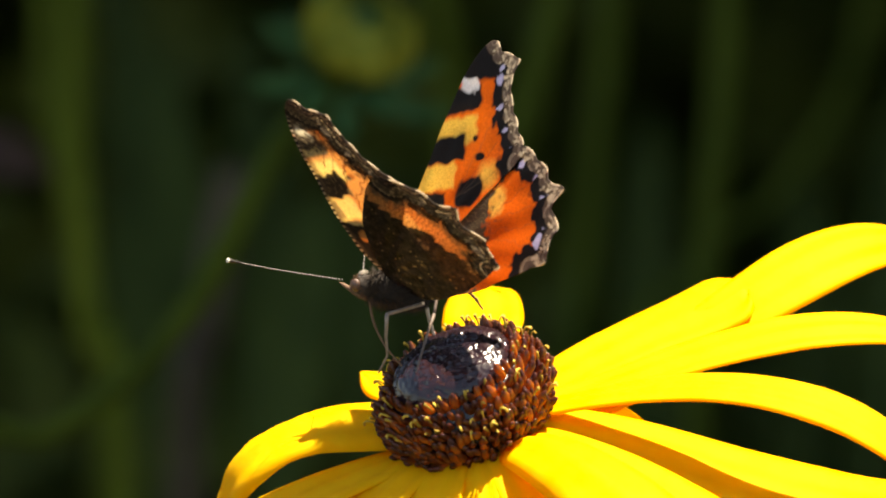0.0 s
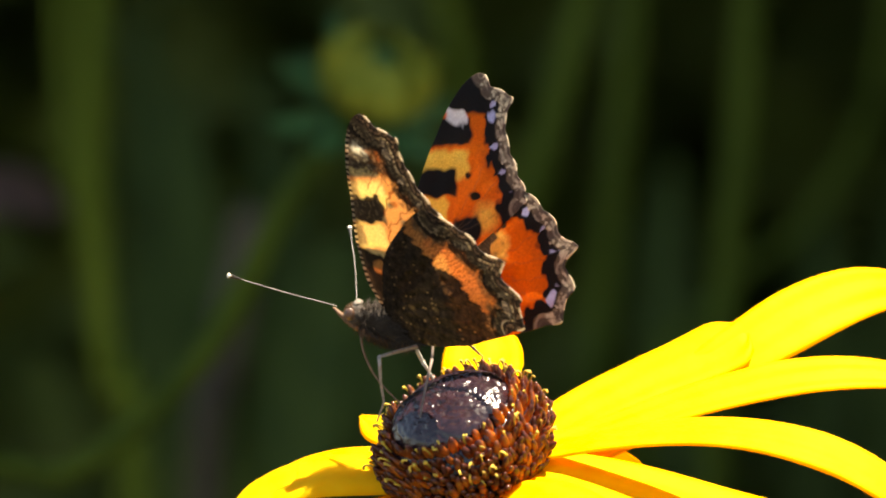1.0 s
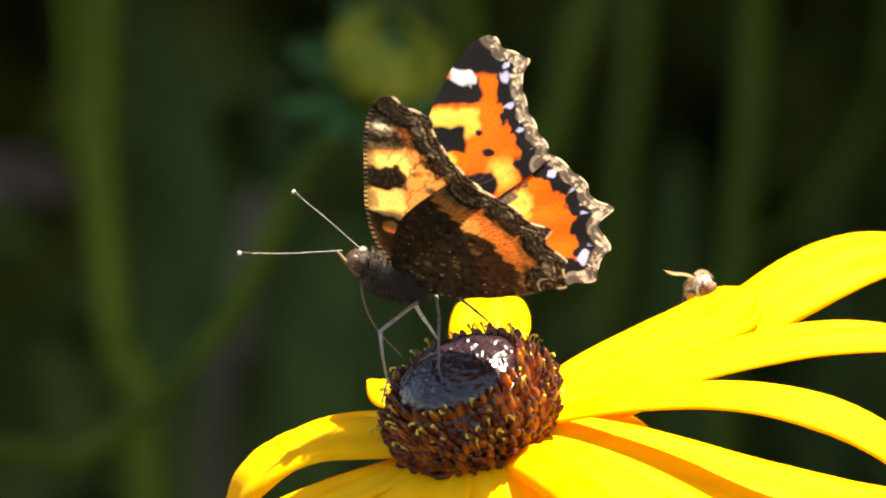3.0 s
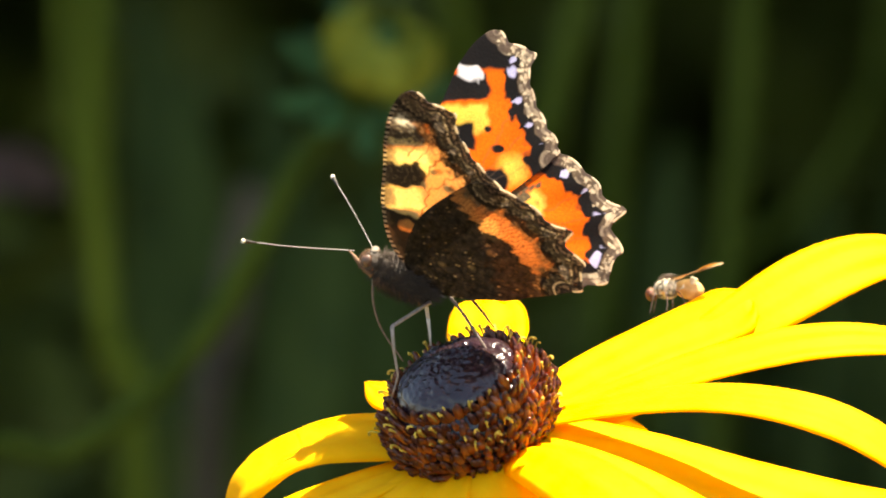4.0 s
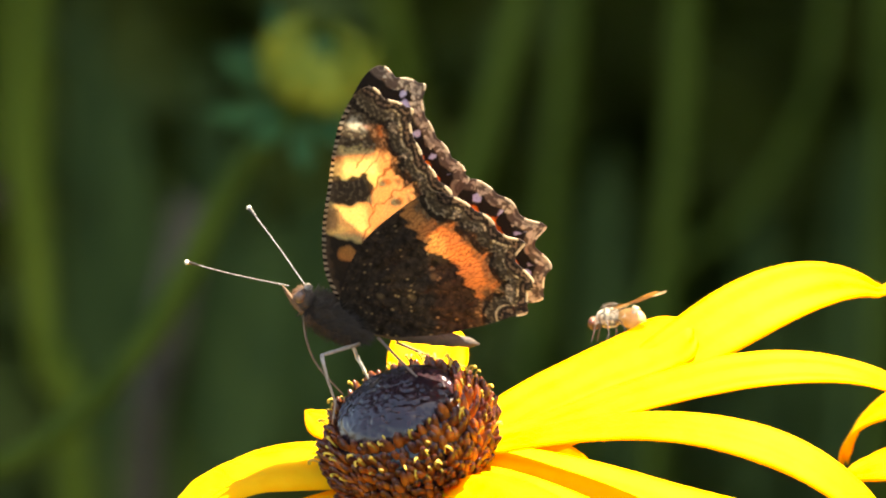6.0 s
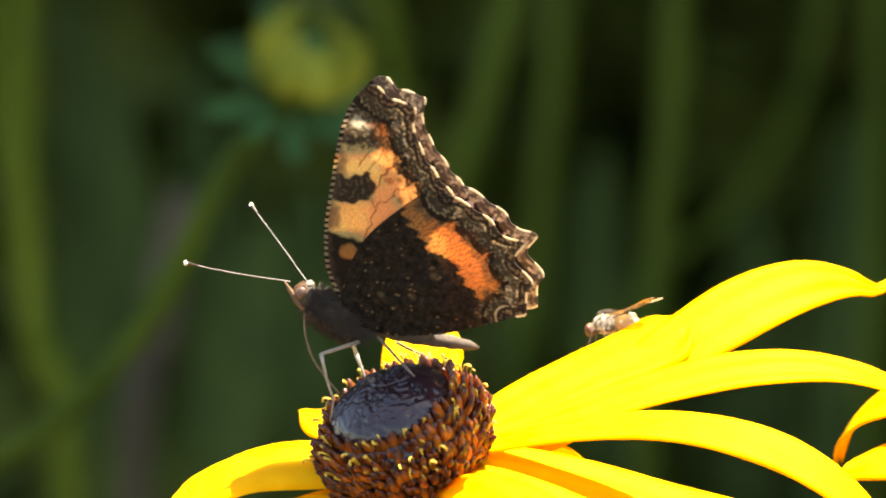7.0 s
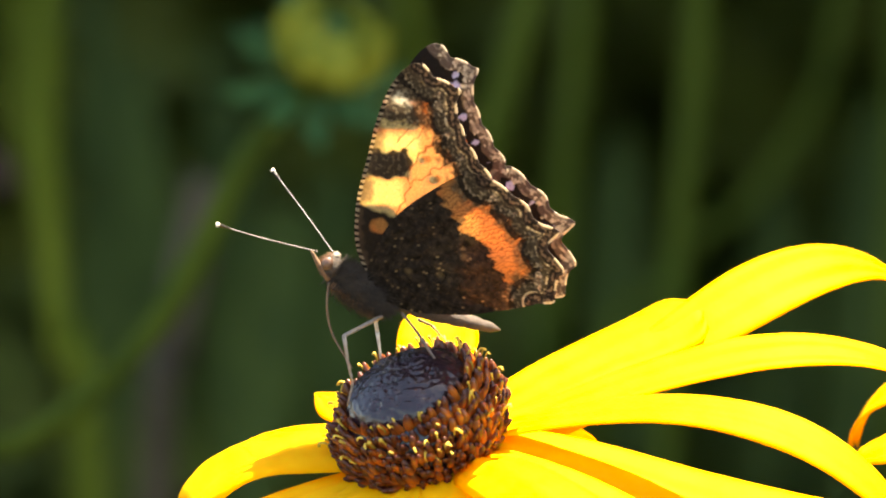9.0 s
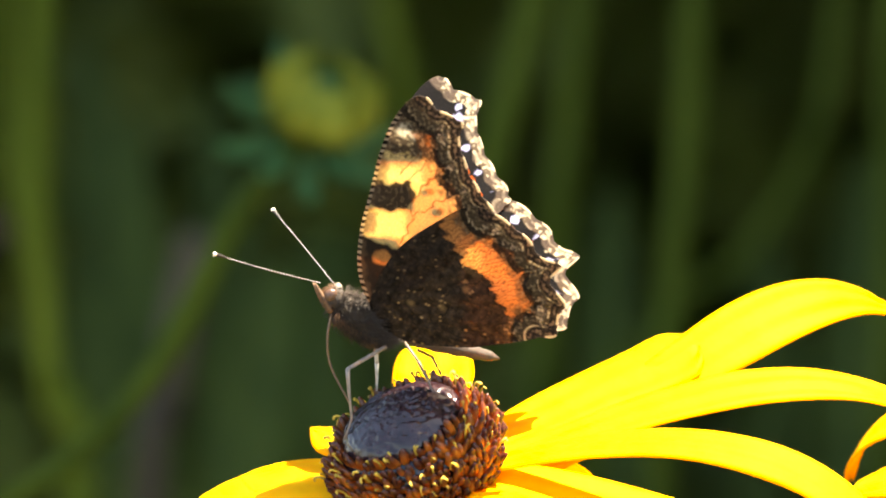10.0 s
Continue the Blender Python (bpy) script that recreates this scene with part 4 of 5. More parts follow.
def under_hind(a, u, d, s):
    x, y = 17.41 * a - 1.82 * u + 588.4, 0.94 * a - 17.30 * u + 517.5
    w = wobble(a, u, 3, 14)
    fine = wobble(a, u, 9, 15)
    line = np.interp(y, [330, 385, 420, 440, 455, 475, 490, 520, 545, 600], [690, 715, 742, 752, 795, 805, 812, 838, 846, 850]) + 5 * np.sin(y * 0.30) + 3 * fine
    col = np.tile(np.array((0.50, 0.24, 0.085)), (len(a), 1))
    col = lay(col, soft(line + 26 + 8 * w - x, 30) * 0.35, (0.30, 0.14, 0.06))
    col = lay(col, oval(x, y, 795, 430, 85, 30, 30, 38) * 0.9, (0.86, 0.42, 0.15))
    stripe = np.sin((x * 0.45 + y * 0.9) * 0.75 + 2.6 * w + fine * 1.5)
    col = lay(col, np.clip(stripe - 0.15, 0, 1) * 0.9, (0.19, 0.09, 0.04))
    col = lay(col, soft(500 + 8 * w - y, 60) * soft(line - x, 20) * 0.6, (0.22, 0.135, 0.075))
    inner = soft(x - line, 6)
    base = np.tile(np.array(DARK), (len(a), 1)) * np.clip(1.1 + 0.5 * w + 0.4 * wobble(a, u, 6.5, 27), 0.3, 3)[:, None]
    base = lay(base, np.clip(np.sin(x * 0.16 + 3 * w) * np.sin(y * 0.17 + 2 * fine) - 0.55, 0, 1) * 1.0, (0.13, 0.085, 0.045))
    base = lay(base, soft(np.abs(wobble(a, u, 1.6, 17)) - 0.07, 0.06) * 0.6, (0.012, 0.009, 0.008))
    rng = np.random.default_rng(5)
    for k in range(70):
        cx, cy = rng.uniform(590, 850), rng.uniform(390, 600)
        base = lay(base, oval(x, y, cx, cy, 2.0, 1.6, 2.5) * rng.uniform(0.5, 1.0), (0.42, 0.31, 0.17))
    for cx, cy in ((760, 482), (668, 515), (722, 518)):
        base = lay(base, oval(x, y, cx, cy, 7, 5, 5, 30) * 0.5, (0.28, 0.2, 0.10))
    col = col * (1 - inner[:, None]) + base * inner[:, None]
    return fringe(col, d, s, w, False, 7, wobble(a, u, 8.0, 48))


def wing_mesh(name, ctrl, outer, lobes, upper, under, side, lift, centre, root, label):
    """A wing of two scale-covered skins over one outline, joined at the rim."""
    line, tag = closed_line(ctrl, 28)
    lo, hi = outer
    s = np.clip((tag - lo) / (hi - lo), 0, 1)
    on = (tag >= lo) & (tag <= hi)
    out = line - np.array(centre)
    out /= np.linalg.norm(out, axis=1)[:, None]
    line = line + out * (0.30 * (np.abs(np.sin(s * lobes * math.pi)) - 0.5) * on)[:, None]
    ta = len(line)
    nr = 94
    rho = np.sqrt(np.linspace(0.0, 1, nr + 1)[1:] ** 1.4)
    pts = np.concatenate([[centre], (np.array(centre) + (line[None] - np.array(centre)) * rho[:, None, None]).reshape(-1, 2)])
    margin, ms = line[on], s[on]
    d = np.empty(len(pts))
    sv = np.empty(len(pts))
    for k in range(0, len(pts), 4000):
        dist = np.linalg.norm(pts[k:k + 4000, None] - margin[None], axis=2)
        j = dist.argmin(1)
        d[k:k + 4000], sv[k:k + 4000] = dist[np.arange(len(j)), j], ms[j]
    a, u = pts[:, 0], pts[:, 1]
    x, z = wing_local(a, u)
    r = np.hypot(a, u)
    bow = 0.0004 * r * r + 0.10 * wobble(a, u, 0.45, 21) + 0.05 * np.sin(np.arctan2(u, a) * 26) * np.clip(r / 12, 0, 1)
    ycen = lift - bow
    half = 0.04
    verts = np.concatenate([np.stack([x, (ycen - half) * side, z], 1), np.stack([x, (ycen + half) * side, z], 1)]) * MM
    n = len(pts)
    faces = []
    for skin, flip in ((0, side > 0), (n, side < 0)):
        for k in range(ta):
            f = (skin, skin + 1 + k, skin + 1 + (k + 1) % ta)
            faces.append(f if flip else f[::-1])
        for i in range(nr - 1):
            b = skin + 1 + i * ta
            for k in range(ta):
                k2 = (k + 1) % ta
                f = (b + k, b + ta + k, b + ta + k2, b + k2)
                faces.append(f if flip else f[::-1])
    e = 1 + (nr - 1) * ta
    for k in range(ta):
        faces.append((e + k, e + (k + 1) % ta, n + e + (k + 1) % ta, n + e + k))
    ob = part_np(name, verts, faces, WING, root, label)
    ob.data.materials.append(WING_UNDER)
    nf = ta + (nr - 1) * ta
    ob.data.polygons.foreach_set('material_index', [0] * nf + [1] * nf + [0] * ta)
    col = np.ones((2 * n, 4), np.float32)
    col[:n, :3] = np.clip(upper(a, u, d, sv), 0, 1)
    col[n:, :3] = np.clip(under(a, u, d, sv), 0, 1)
    at = ob.data.color_attributes.new("pattern", "FLOAT_COLOR", "POINT")
    at.data.foreach_set("color", col.ravel())
    return ob


butterfly = tagged(empty("butterfly", butterfly_pose(REST)), "orange and brown tortoiseshell butterfly feeding on the flower disc", "butterfly")
bm = bmesh.new()
blob(bm, on_body(592, 554), (3.2 * MM, 1.3 * MM, 1.75 * MM), Matrix.Rotation(radians(-16), 3, "Y"), 28, 0.12, 1)
part("thorax", bm, FUR, butterfly, "dark brown hairy thorax")
bm = bmesh.new()
tube(bm, bez([on_body(625, 556), on_body(700, 578), on_body(780, 591), on_body(846, 601)], 22), lambda s: (0.95 * (1 - 0.55 * s * s) * math.sqrt(max(0.03, 1 - s ** 14)) + 0.05 * math.sin(s * 44)) * MM, 18)
part("abdomen", bm, FUR_PALE, butterfly, "grey-brown abdomen")
bm = bmesh.new()
blob(bm, on_body(533, 521), (1.05 * MM, 0.95 * MM, 1.2 * MM), Matrix.Rotation(radians(-25), 3, "Y"), 20, 0.15, 3)
head = part("head", bm, FUR, butterfly, "hairy brown head")
for dpt in (-1.0, 1.0):
    bm = bmesh.new()
    blob(bm, on_body(525, 516, dpt * 0.8), (0.55 * MM, 0.42 * MM, 0.66 * MM), Matrix.Rotation(radians(-20), 3, "Y"), 16)
    part("eye", bm, EYE_MAT, head)
    bm = bmesh.new()
    tube(bm, bez([on_body(532, 545, dpt * 0.3), on_body(514, 522, dpt * 0.42), on_body(496, 496, dpt * 0.36)], 10), lambda s: (0.24 + 0.10 * math.sin(s * 3.0) - 0.19 * s) * MM, 8)
    part("palp", bm, RUST_HAIR, head, "pointed rusty brown palp")

# loose hairs on the back and breast
rng = random.Random(8)
bm = bmesh.new()
for k in range(2600):
    a, b = rng.uniform(-1, 1), rng.uniform(0, 6.283)
    nrm = Vector((a, math.cos(b) * math.sqrt(1 - a * a), math.sin(b) * math.sqrt(1 - a * a)))
    p = on_body(590, 554) + Matrix.Rotation(radians(-16), 3, "Y") @ Vector((nrm.x * 3.5, nrm.y * 1.4, nrm.z * 1.8)) * MM
    dr = (nrm + Vector((-0.9, 0, 0)) + Vector((rng.uniform(-.4, .4), rng.uniform(-.4, .4), rng.uniform(-.4, .4)))).normalized()
    q = p + dr * rng.uniform(0.4, 1.5) * MM
    o = dr.orthogonal().normalized() * 0.04 * MM
    o2 = dr.cross(o)
    v = [bm.verts.new(p + o), bm.verts.new(p - o * 0.5 + o2), bm.verts.new(p - o * 0.5 - o2), bm.verts.new(q)]
    for f in ((0, 1, 3), (1, 2, 3), (2, 0, 3)):
        bm.faces.new([v[i] for i in f])
tagged(part("hair", bm, FUR, butterfly, "fine brown hairs"), kind="stuff")

# a rusty fringe under the breast
bm = bmesh.new()
for k in range(420):
    f = rng.random()
    p = on_body(538 + 78 * f, 552 + 42 * f + rng.uniform(-8, 4), rng.uniform(-1.0, 1.0))
    dr = Vector((rng.uniform(-0.6, 0.3), rng.uniform(-0.6, 0.6), rng.uniform(-1.2, -0.5))).normalized()
    tube(bm, [p, p + dr * rng.uniform(0.4, 0.9) * MM], lambda s: (0.04 - 0.03 * s) * MM, 3)
tagged(part("breast_hair", bm, RUST_HAIR, butterfly, "rusty hairs under the breast"), kind="stuff")

bm = bmesh.new()
for k in range(360):
    nrm = Vector((rng.uniform(-0.3, 1), rng.uniform(-1, 1), rng.uniform(-0.6, 1))).normalized()
    p = on_body(533, 521) + Vector((nrm.x * 1.0, nrm.y * 0.9, nrm.z * 1.15)) * MM
    dr = (nrm + Vector((0.7, 0, 0.2)) + Vector((rng.uniform(-.4, .4), rng.uniform(-.4, .4), rng.uniform(-.4, .4)))).normalized()
    o = dr.orthogonal().normalized() * 0.035 * MM
    o2 = dr.cross(o)
    v = [bm.verts.new(p + o), bm.verts.new(p - o * 0.5 + o2), bm.verts.new(p - o * 0.5 - o2), bm.verts.new(p + dr * rng.uniform(0.2, 0.5) * MM)]
    for f in ((0, 1, 3), (1, 2, 3), (2, 0, 3)):
        bm.faces.new([v[i] for i in f])
tagged(part("hair", bm, RUST_HAIR, head, "rusty hairs on the face"), kind="stuff")
bm = bmesh.new()
blob(bm, on_body(541, 500), (0.42 * MM, 0.7 * MM, 0.36 * MM), None, 14, 0.3, 4)
part("crown_tuft", bm, HAIR_GREY, head, "pale grey tuft between the antennae")


def feeler(base, mid, tip):
    line = bez([base, mid, tip], 240)
    bm = bmesh.new()
    tube(bm, line, lambda s: (0.05 + 0.012 * math.cos(s * 36 * 6.283) + 0.17 * max(0, (s - 0.87) / 0.13) ** 0.7) * MM, 8)
    ob = part("antenna", bm, RINGED, butterfly, "black and white ringed antenna with a club tip")
    n = len(ob.data.vertices)
    ring = np.arange(n) // 8 / 240
    col = np.ones((n, 4), np.float32)
    white = ((ring * 36) % 1.0 < 0.4) & (ring < 0.87)
    col[:, :3] = np.where(white[:, None], (0.40, 0.37, 0.32), (0.016, 0.013, 0.010))
    col[ring > 0.985, :3] = (0.85, 0.78, 0.62)
    ob.data.color_attributes.new("pattern", "FLOAT_COLOR", "POINT").data.foreach_set("color", col.ravel())
    return ob


FEELERS = []
for base, mid, tip, away in (((505, 496, -0.6), (410, 478, -4.4), (318, 456, -7.8), -1), ((538, 497, 0.6), (487, 432, 5.0), (432, 366, 9.2), 1)):
    base, mid, tip = on_body(*base), on_body(*mid), on_body(*tip)
    ob = feeler(Vector((0, 0, 0)), mid - base, tip - base)
    ob.matrix_basis = Matrix.Translation(base)
    FEELERS.append((ob, base, tip - base, away))
# where the two tips point at those times: across and down the view
TIPS = [
    (0.0, 288, 524, 521, 453),
    (0.5, 289, 502, 497, 415),
    (1.0, 292, 473, 499, 387),
    (1.5, 261, 559, 416, 461),
    (2.0, 269, 517, 407, 431),
    (2.5, 291, 508, 404, 405),
    (2.7, 295, 509, 383, 397),
    (3.8, 311, 481, 438, 369),
    (4.0, 308, 472, 459, 356),
    (4.5, 325, 438, 455, 338),
    (5.0, 316, 476, 418, 378),
    (5.3, 323, 477, 420, 377),
    (5.5, 320, 472, 414, 376),
    (5.7, 319, 463, 416, 365),
    (6.8, 313, 460, 425, 360),
    (7.0, 323, 461, 431, 357),
    (7.5, 318, 456, 432, 366),
    (8.0, 327, 436, 428, 359),
    (8.5, 329, 445, 427, 360),
    (9.0, 353, 423, 443, 325),
    (9.5, 359, 419, 446, 326),
    (10.0, 355, 415, 451, 334),
]
TONGUE_BASE = on_body(534, 546)
TONGUE_REST = on_body(592, 694, -1) - TONGUE_BASE
bm = bmesh.new()
tube(bm, bez([on_body(*q) - TONGUE_BASE for q in ((534, 546, 0), (535, 590, 0), (551, 638, 0), (592, 694, -1))], 24), lambda s: (0.14 - 0.05 * s) * MM, 8)
tongue = part("proboscis", bm, TONGUE, butterfly, "thin brown uncoiled tongue")
tongue.matrix_basis = Matrix.Translation(TONGUE_BASE)

LEGS = [  # hip, knee, joints and foot: across, down, depth; how many of them are thigh; where the foot stands: seconds, across, down, depth
    ([(630, 599, -1.2), (564, 622, -7.0), (572, 665, -6.2), (584, 704, -5.0), (577, 742, -3.8)], 2, LEG_MAT, 1.2,
     [(0, 553, 723, -3.8), (1, 552, 732, -3.8), (2.7, 546, 766, -3.8), (3.8, 568, 750, -3.8), (7.5, 577, 742, -3.8), (10, 581, 744, -3.8)]),
    ([(622, 600, 0.8), (628, 622, 2.0), (634, 645, 2.6), (639, 668, 3.0)], 2, LEG_PALE, 1.25, [(0, 655, 668, 3.0), (2.7, 662, 664, 3.0), (3.8, 639, 668, 3.0), (10, 639, 668, 3.0)]),
    ([(664, 588, -1.2), (690, 618, -2.4), (722, 656, -3.0), (752, 692, -3.4), (766, 702, -3.8)], 2, LEG_DARK, 1.0,
     [(0, 619, 723, -6.0), (1, 627, 735, -6.0), (2.7, 624, 727, -6.0), (3.8, 766, 700, -3.8), (10, 766, 702, -3.8)]),
    ([(700, 598, 1.0), (726, 612, 3.0), (752, 628, 4.0)], 2, LEG_DARK, 1.0, [(0, 752, 628, 4.0), (10, 752, 628, 4.0)])]
LEG_PARTS = []


def two_bone(hip, goal, knee, foot, turn, back):
    """Where knee and foot of a leg come to lie when the foot reaches for its goal; the knee stays bent towards its resting side."""
    l1, l2 = (knee - hip).length, (foot - knee).length
    way = goal - hip
    d = min(max(way.length, abs(l1 - l2) * 1.02), (l1 + l2) * 0.998)
    way.normalize()
    along = (l1 * l1 - l2 * l2 + d * d) / (2 * d)
    side = back @ (turn @ (knee - hip))
    side = (side - way * side.dot(way)).normalized()
    return hip + way * along + side * math.sqrt(max(0.0, l1 * l1 - along * along)), hip + way * d


def jointed(points):
    """Straight limbs that meet in tight joints."""
    res = [points[0]]
    for a, b, c in zip(points, points[1:], points[2:]):
        res += [a.lerp(b, 0.5), a.lerp(b, 0.9), (a.lerp(b, 0.97) + c.lerp(b, 0.97)) * 0.5, b.lerp(c, 0.1)]
    return res + [points[-2].lerp(points[-1], 0.5), points[-1]]


for pts, split, mat, stout, feet in LEGS:
    places = [on_body(*p) for p in pts]
    hip, knee, foot = places[0], places[split - 1], places[-1]
    bm = bmesh.new()
    tube(bm, jointed([p - hip for p in places[:split]]) if split > 2 else [(knee - hip) * k / 4 for k in range(5)], lambda s: (0.17 - 0.03 * s) * stout * MM, 8)
    ob = part("leg", bm, mat, butterfly, "thin jointed leg")
    ob.matrix_basis = Matrix.Translation(hip)
    bm = bmesh.new()
    lower = [p - knee for p in places[split - 1:]]
    tube(bm, jointed(lower) if len(lower) > 2 else [lower[-1] * k / 4 for k in range(5)], lambda s: (0.145 - 0.075 * s + 0.03 * math.exp(-((s - 0.02) / 0.06) ** 2)) * stout * MM, 8)
    for k in range(14):     # short spines along the shin
        f = k / 14 * (len(lower) - 1)
        q = lower[int(f)].lerp(lower[int(f) + 1], f - int(f))
        way = (lower[-1].normalized() + Vector((rng.uniform(-1, 1), rng.uniform(-1, 1), rng.uniform(-1, 1))).normalized()).normalized()
        tube(bm, [q, q + way * 0.3 * MM], lambda s: (0.03 - 0.02 * s) * MM, 3)
    shin = part("shin", bm, mat, ob)
    LEG_PARTS.append((ob, shin, hip, knee, foot, feet))

WINGS = []
for side in (1, -1):
    WINGS.append((wing_mesh("forewing", FORE, (8, 15), 8, upper_fore, under_fore, side, 0.0, (5.2, 10.0), butterfly, "forewing orange above, straw and brown below"), side, 1))
    WINGS.append((wing_mesh("hindwing", HIND, (5, 14), 7, upper_hind, under_hind, side, 0.22, (10.0, 3.4), butterfly, "hindwing with scalloped dark margin"), side, 0))


# ---- the fly ----
fly = tagged(empty("fly", Matrix.Translation(at_view(1070, 556, 2))), "small tan and grey fly with clear wings", "fly")
fly.scale = (1.12, 1.12, 1.12)
bm = bmesh.new()
blob(bm, Vector((0.35, 0, 0.25)) * MM, (1.15 * MM, 0.85 * MM, 0.9 * MM), None, 20, 0.08)
thorax = part("thorax", bm, FLY_BODY, fly, "grey-tan bristly thorax")
bm = bmesh.new()
for k in range(60):
    a, b = rng.uniform(0, 6.283), rng.uniform(0.1, 1.2)
    nrm = Vector((math.sin(b) * math.cos(a), math.sin(b) * math.sin(a), math.cos(b)))
    p = Vector((0.35 + nrm.x * 1.1, nrm.y * 0.82, 0.25 + nrm.z * 0.87)) * MM
    tube(bm, [p, p + (nrm + Vector((-0.6, 0, 0))) * 0.45 * MM], lambda s: (0.03 - 0.02 * s) * MM, 3)
tagged(part("bristle", bm, LEG_DARK, thorax), kind="stuff")
bm = bmesh.new()
blob(bm, Vector((-1.6, 0, 0.0)) * MM, (1.3 * MM, 0.9 * MM, 0.88 * MM), Matrix.Rotation(radians(-14), 3, "Y"), 20, 0.04)
belly = part("abdomen", bm, FLY_BELLY, fly, "pale banded orange-tan abdomen")
for k, x in enumerate((-1.05, -1.6, -2.12)):
    bm = bmesh.new()
    r = 0.95 * math.sqrt(max(0.05, 1 - ((x + 1.6) / 1.32) ** 2))
    ring = []
    for q in range(25):
        a = math.pi * (q / 24 * 0.8 + 0.1)
        ring.append([Vector((x + dx, math.cos(a) * r * (1 - 0.12 * (abs(x + dx + 1.6) - abs(x + 1.6)) / 0.25), math.sin(a) * r * (0.97 - 0.12 * (abs(x + dx + 1.6) - abs(x + 1.6)) / 0.25) + (-1.6 - x) * 0.24)) * MM for dx in (-0.25, 0.25)])
    part("band", sheet(ring, 0.05 * MM), FLY_PALE, belly, "pale grey back plate")
bm = bmesh.new()
blob(bm, Vector((1.75, 0, -0.1)) * MM, (0.5 * MM, 0.66 * MM, 0.6 * MM), None, 18)
fly_head = part("head", bm, RUST_HAIR, fly, "small brown head")
for s in (1, -1):
    bm = bmesh.new()
    blob(bm, Vector((1.82, 0.42 * s, -0.02)) * MM, (0.33 * MM, 0.30 * MM, 0.42 * MM), None, 16)
    part("eye", bm, FLY_EYE, fly_head, "red-brown compound eye")
    for k, (hx, fx, fy) in enumerate(((0.9, 1.7, 1.0), (0.3, 0.2, 1.5), (-0.3, -1.3, 1.3))):
        bm = bmesh.new()
        tube(bm, bez([Vector((hx, 0.4 * s, -0.4)) * MM, Vector(((hx + fx) / 2, fy * 0.9 * s, -0.1)) * MM, Vector((fx, fy * s, -1.15)) * MM, Vector((fx + 0.2, fy * 1.1 * s, -1.7)) * MM], 12), lambda q: (0.095 - 0.06 * q) * MM, 6)
        part("leg", bm, LEG_DARK, fly)
FLY_WINGS = []
for s in (1, -1):
    grid = []
    for i in range(15):
        q = i / 14
        w = 1.45 * max(0.08, math.sin(math.pi * min(1, q * 0.86 + 0.1)) ** 0.7)
        grid.append([Vector((-q * 4.9, s * (v * w * 0.5 + 0.2 * q), 0.08 * math.sin(q * 9) * v)) * MM for v in (-1, -0.5, 0, 0.5, 1)])
    ob = part("wing", sheet(grid, 0.03 * MM), FLY_WING, fly, "clear smoky wing")
    ob.matrix_basis = Matrix.Translation(Vector((0.1, 0.45 * s, 0.85)) * MM)
    FLY_WINGS.append((ob, s))

# seconds; place across, down and behind; heading (0 right, 90 away), nose up, wings spread (degrees)
FLY = [
    (0.0, 1900, -500, 40, -60, 0, 75), (1.6, 1850, -420, 40, -60, 0, 75), (1.7, 1500, -160, 20, -60, 5, 75), (1.8, 1056, 428, 10, -50, 20, 75), (1.9, 1042, 442, 12, -50, 20, 80),
    (2.0, 1045, 593, 15, -30, 8, 25), (2.1, 1059, 586, 15, -20, 8, 12), (2.3, 1095, 570, 15, -10, 5, 10), (2.5, 1110, 565, 15, -10, 4, 10),
    (2.7, 1131, 555, 15, -10, 4, 10), (3.0, 1112, 558, 15, -70, 6, 12), (3.3, 1088, 563, 15, -130, 6, 12), (3.6, 1067, 566, 15, -178, -6, 14), (3.8, 1063, 559, 15, -190, -6, 12),
    (4.5, 1063, 559, 15, -190, -6, 12), (5.5, 1068, 562, 15, -192, -6, 12), (6.5, 1070, 566, 15, -195, -6, 12), (7.5, 1071, 570, 15, -195, -6, 12), (7.6, 1069, 572, 15, -195, -6, 14),
    (7.7, 1022, 575, 6, -215, 0, 80), (7.8, 860, 1120, -70, -240, -20, 75), (8.2, 500, 1700, -150, -250, 0, 75), (10.0, 400, 1800, -160, -250, 0, 75)]


def fly_pose(row):
    t, px, py, dp, yaw, up, _ = row
    return Matrix.Translation(at_view(px, py, dp) + sway(t)) @ VIEW.to_4x4() @ Matrix.Rotation(radians(yaw), 4, "Z") @ Matrix.Rotation(radians(-up), 4, "Y")


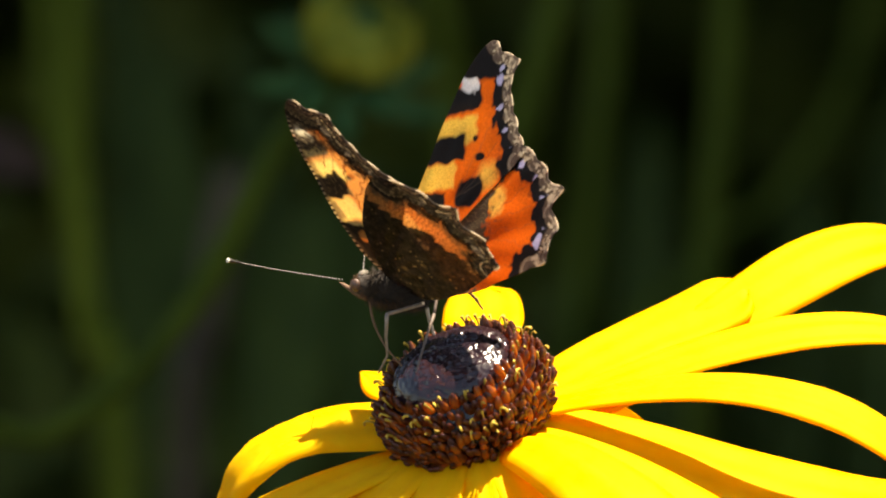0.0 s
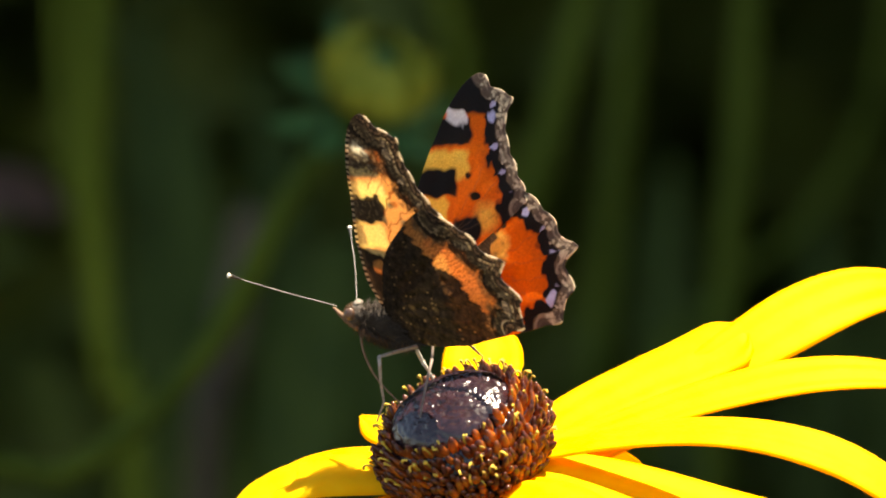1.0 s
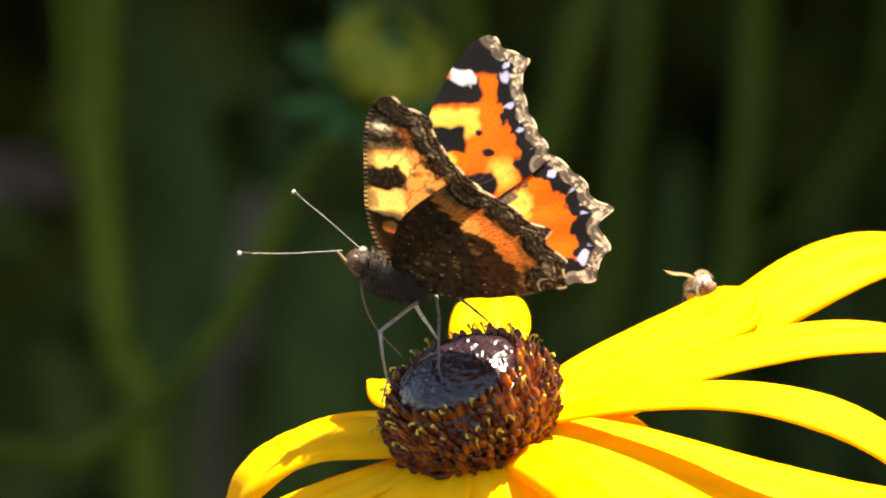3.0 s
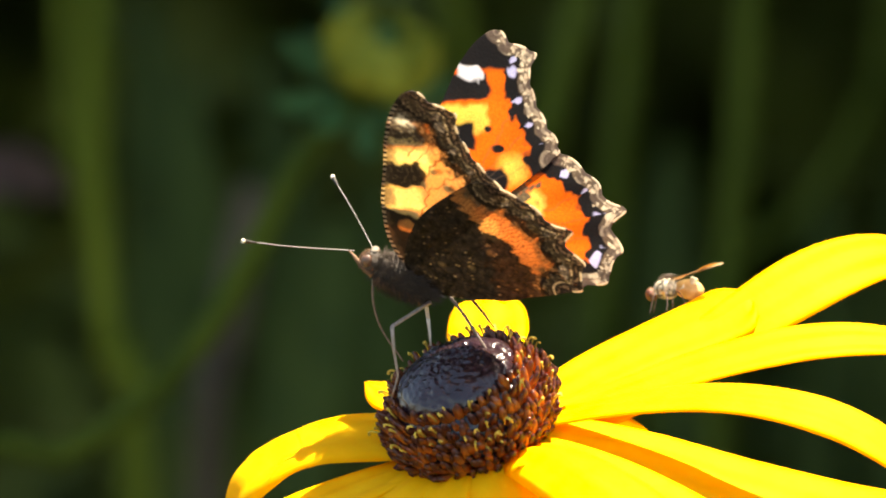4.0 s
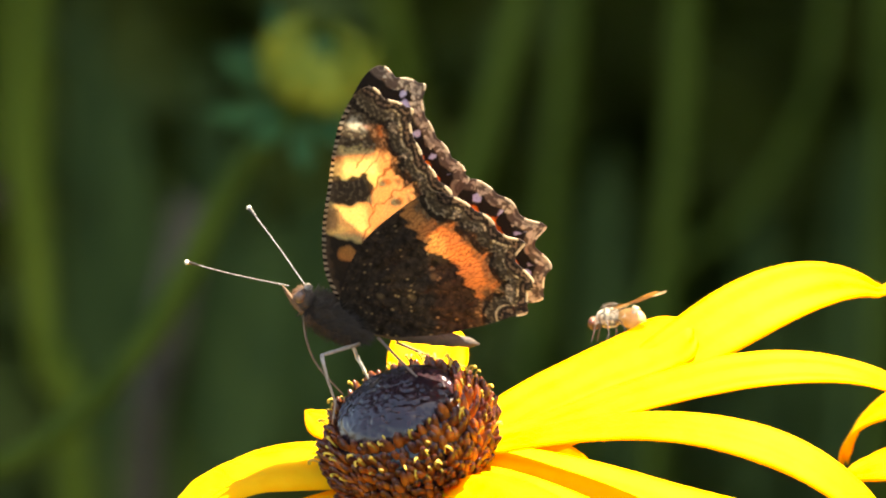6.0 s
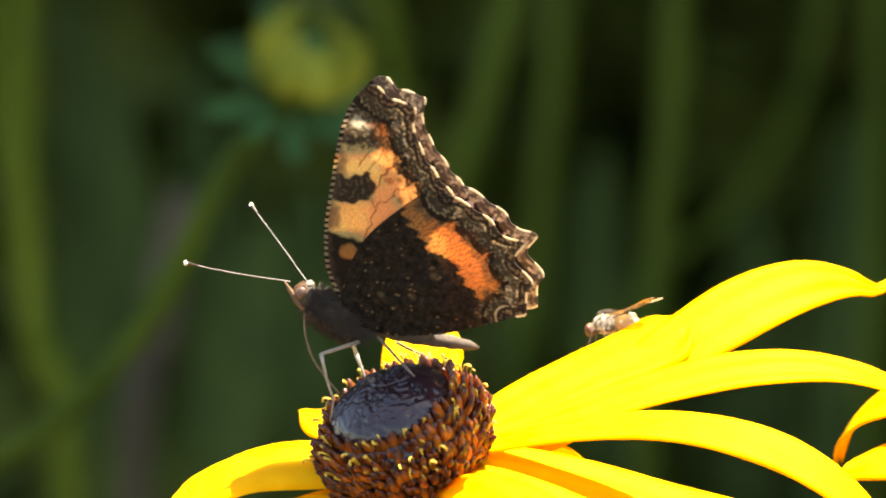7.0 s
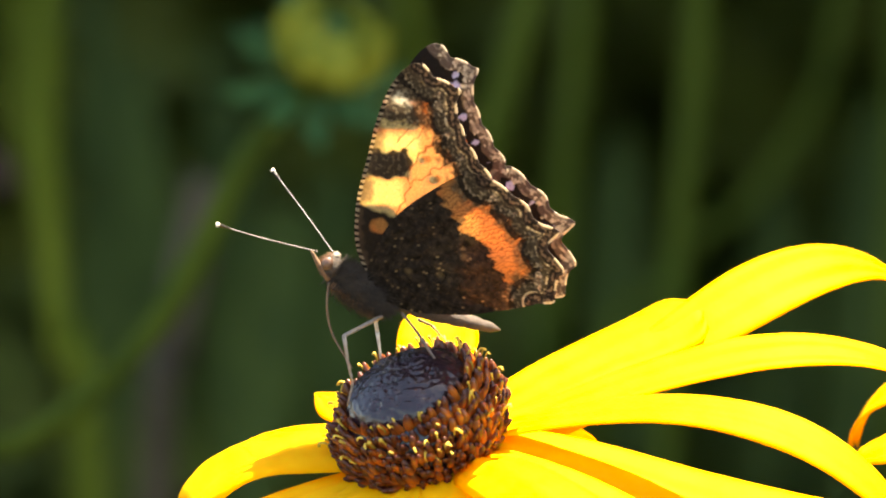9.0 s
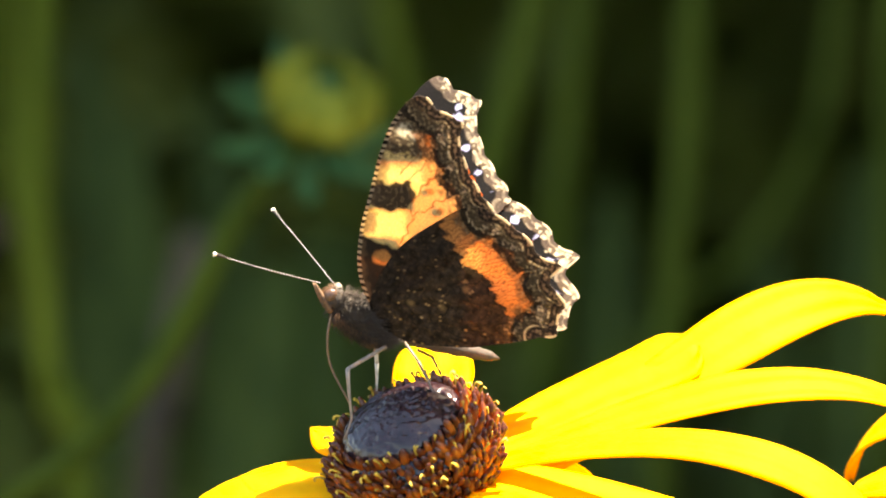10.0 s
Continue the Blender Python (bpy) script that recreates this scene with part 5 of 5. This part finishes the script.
def motions():
    for ob, m in ((flower, FLOWER_AT), (side_flower, SIDE_AT)):
        walk(ob, [(row[0], Matrix.Translation(sway(row[0])) @ m) for row in DRIFT])
    walk(butterfly, [(row[0], Matrix.Translation(sway(row[0])) @ butterfly_pose(row)) for row in BUTTERFLY])
    for ob, side, fore in WINGS:
        rows = []
        for row in BUTTERFLY:
            opening, sweep, twist, ahead = (row[4], row[8], row[10], row[12]) if side > 0 else (row[5], row[9], row[11], row[13])
            rows.append((row[0], Matrix.Translation((0, side * HINGE * MM, HINGE_LOW * MM)) @ Matrix.Rotation(radians(-side * twist), 4, "Z") @ Matrix.Rotation(radians(-side * opening), 4, "X")
                         @ Matrix.Translation((0, 0, -HINGE_LOW * MM)) @ Matrix.Rotation(radians(sweep + ahead * fore), 4, "Y")))
        walk(ob, rows)
    for ob, shin, hip, knee, foot, feet in LEG_PARTS:
        upper_rows, lower_rows = [], []
        for row in BUTTERFLY:
            inv = butterfly_pose(row).inverted()
            spot = [float(np.interp(row[0], [f[0] for f in feet], [f[c] for f in feet])) for c in (1, 2, 3)]
            bent, end = two_bone(hip, inv @ at_view(*spot), knee, foot, butterfly_pose(REST).to_3x3(), inv.to_3x3())
            thigh = Matrix.Translation(hip) @ (knee - hip).rotation_difference(bent - hip).to_matrix().to_4x4()
            lower = Matrix.Translation(bent) @ (foot - knee).rotation_difference(end - bent).to_matrix().to_4x4()
            upper_rows.append((row[0], thigh))
            lower_rows.append((row[0], thigh.inverted() @ lower))
        walk(ob, upper_rows)
        walk(shin, lower_rows)
    rows = []
    for row in BUTTERFLY:
        to = butterfly_pose(row).inverted() @ at_view(592, 694, -1) - TONGUE_BASE
        rows.append((row[0], Matrix.Translation(TONGUE_BASE) @ TONGUE_REST.rotation_difference(to).to_matrix().to_4x4()))
    walk(tongue, rows)
    for k, (ob, base, rest, away) in enumerate(FEELERS):
        rows = []
        for row, tips in zip(BUTTERFLY, TIPS):
            m = butterfly_pose(row)
            start, goal = m @ base, at_view(tips[1 + 2 * k], tips[2 + 2 * k], 0)
            flat = goal - start
            flat = flat - FWD * flat.dot(FWD)
            deep = math.sqrt(max(0.0, rest.length ** 2 - flat.length ** 2))
            to = m.to_3x3().inverted() @ (flat + FWD * deep * away)
            rows.append((row[0], Matrix.Translation(base) @ rest.rotation_difference(to).to_matrix().to_4x4()))
        walk(ob, rows)
    walk(fly, [(row[0], fly_pose(row)) for row in FLY])
    for ob, s in FLY_WINGS:
        walk(ob, [(row[0], Matrix.Translation(Vector((0.1, 0.45 * s, 0.85)) * MM) @ Matrix.Rotation(radians(-s * row[6]), 4, "Z") @ Matrix.Rotation(radians(14), 4, "Y")) for row in FLY])


motions()
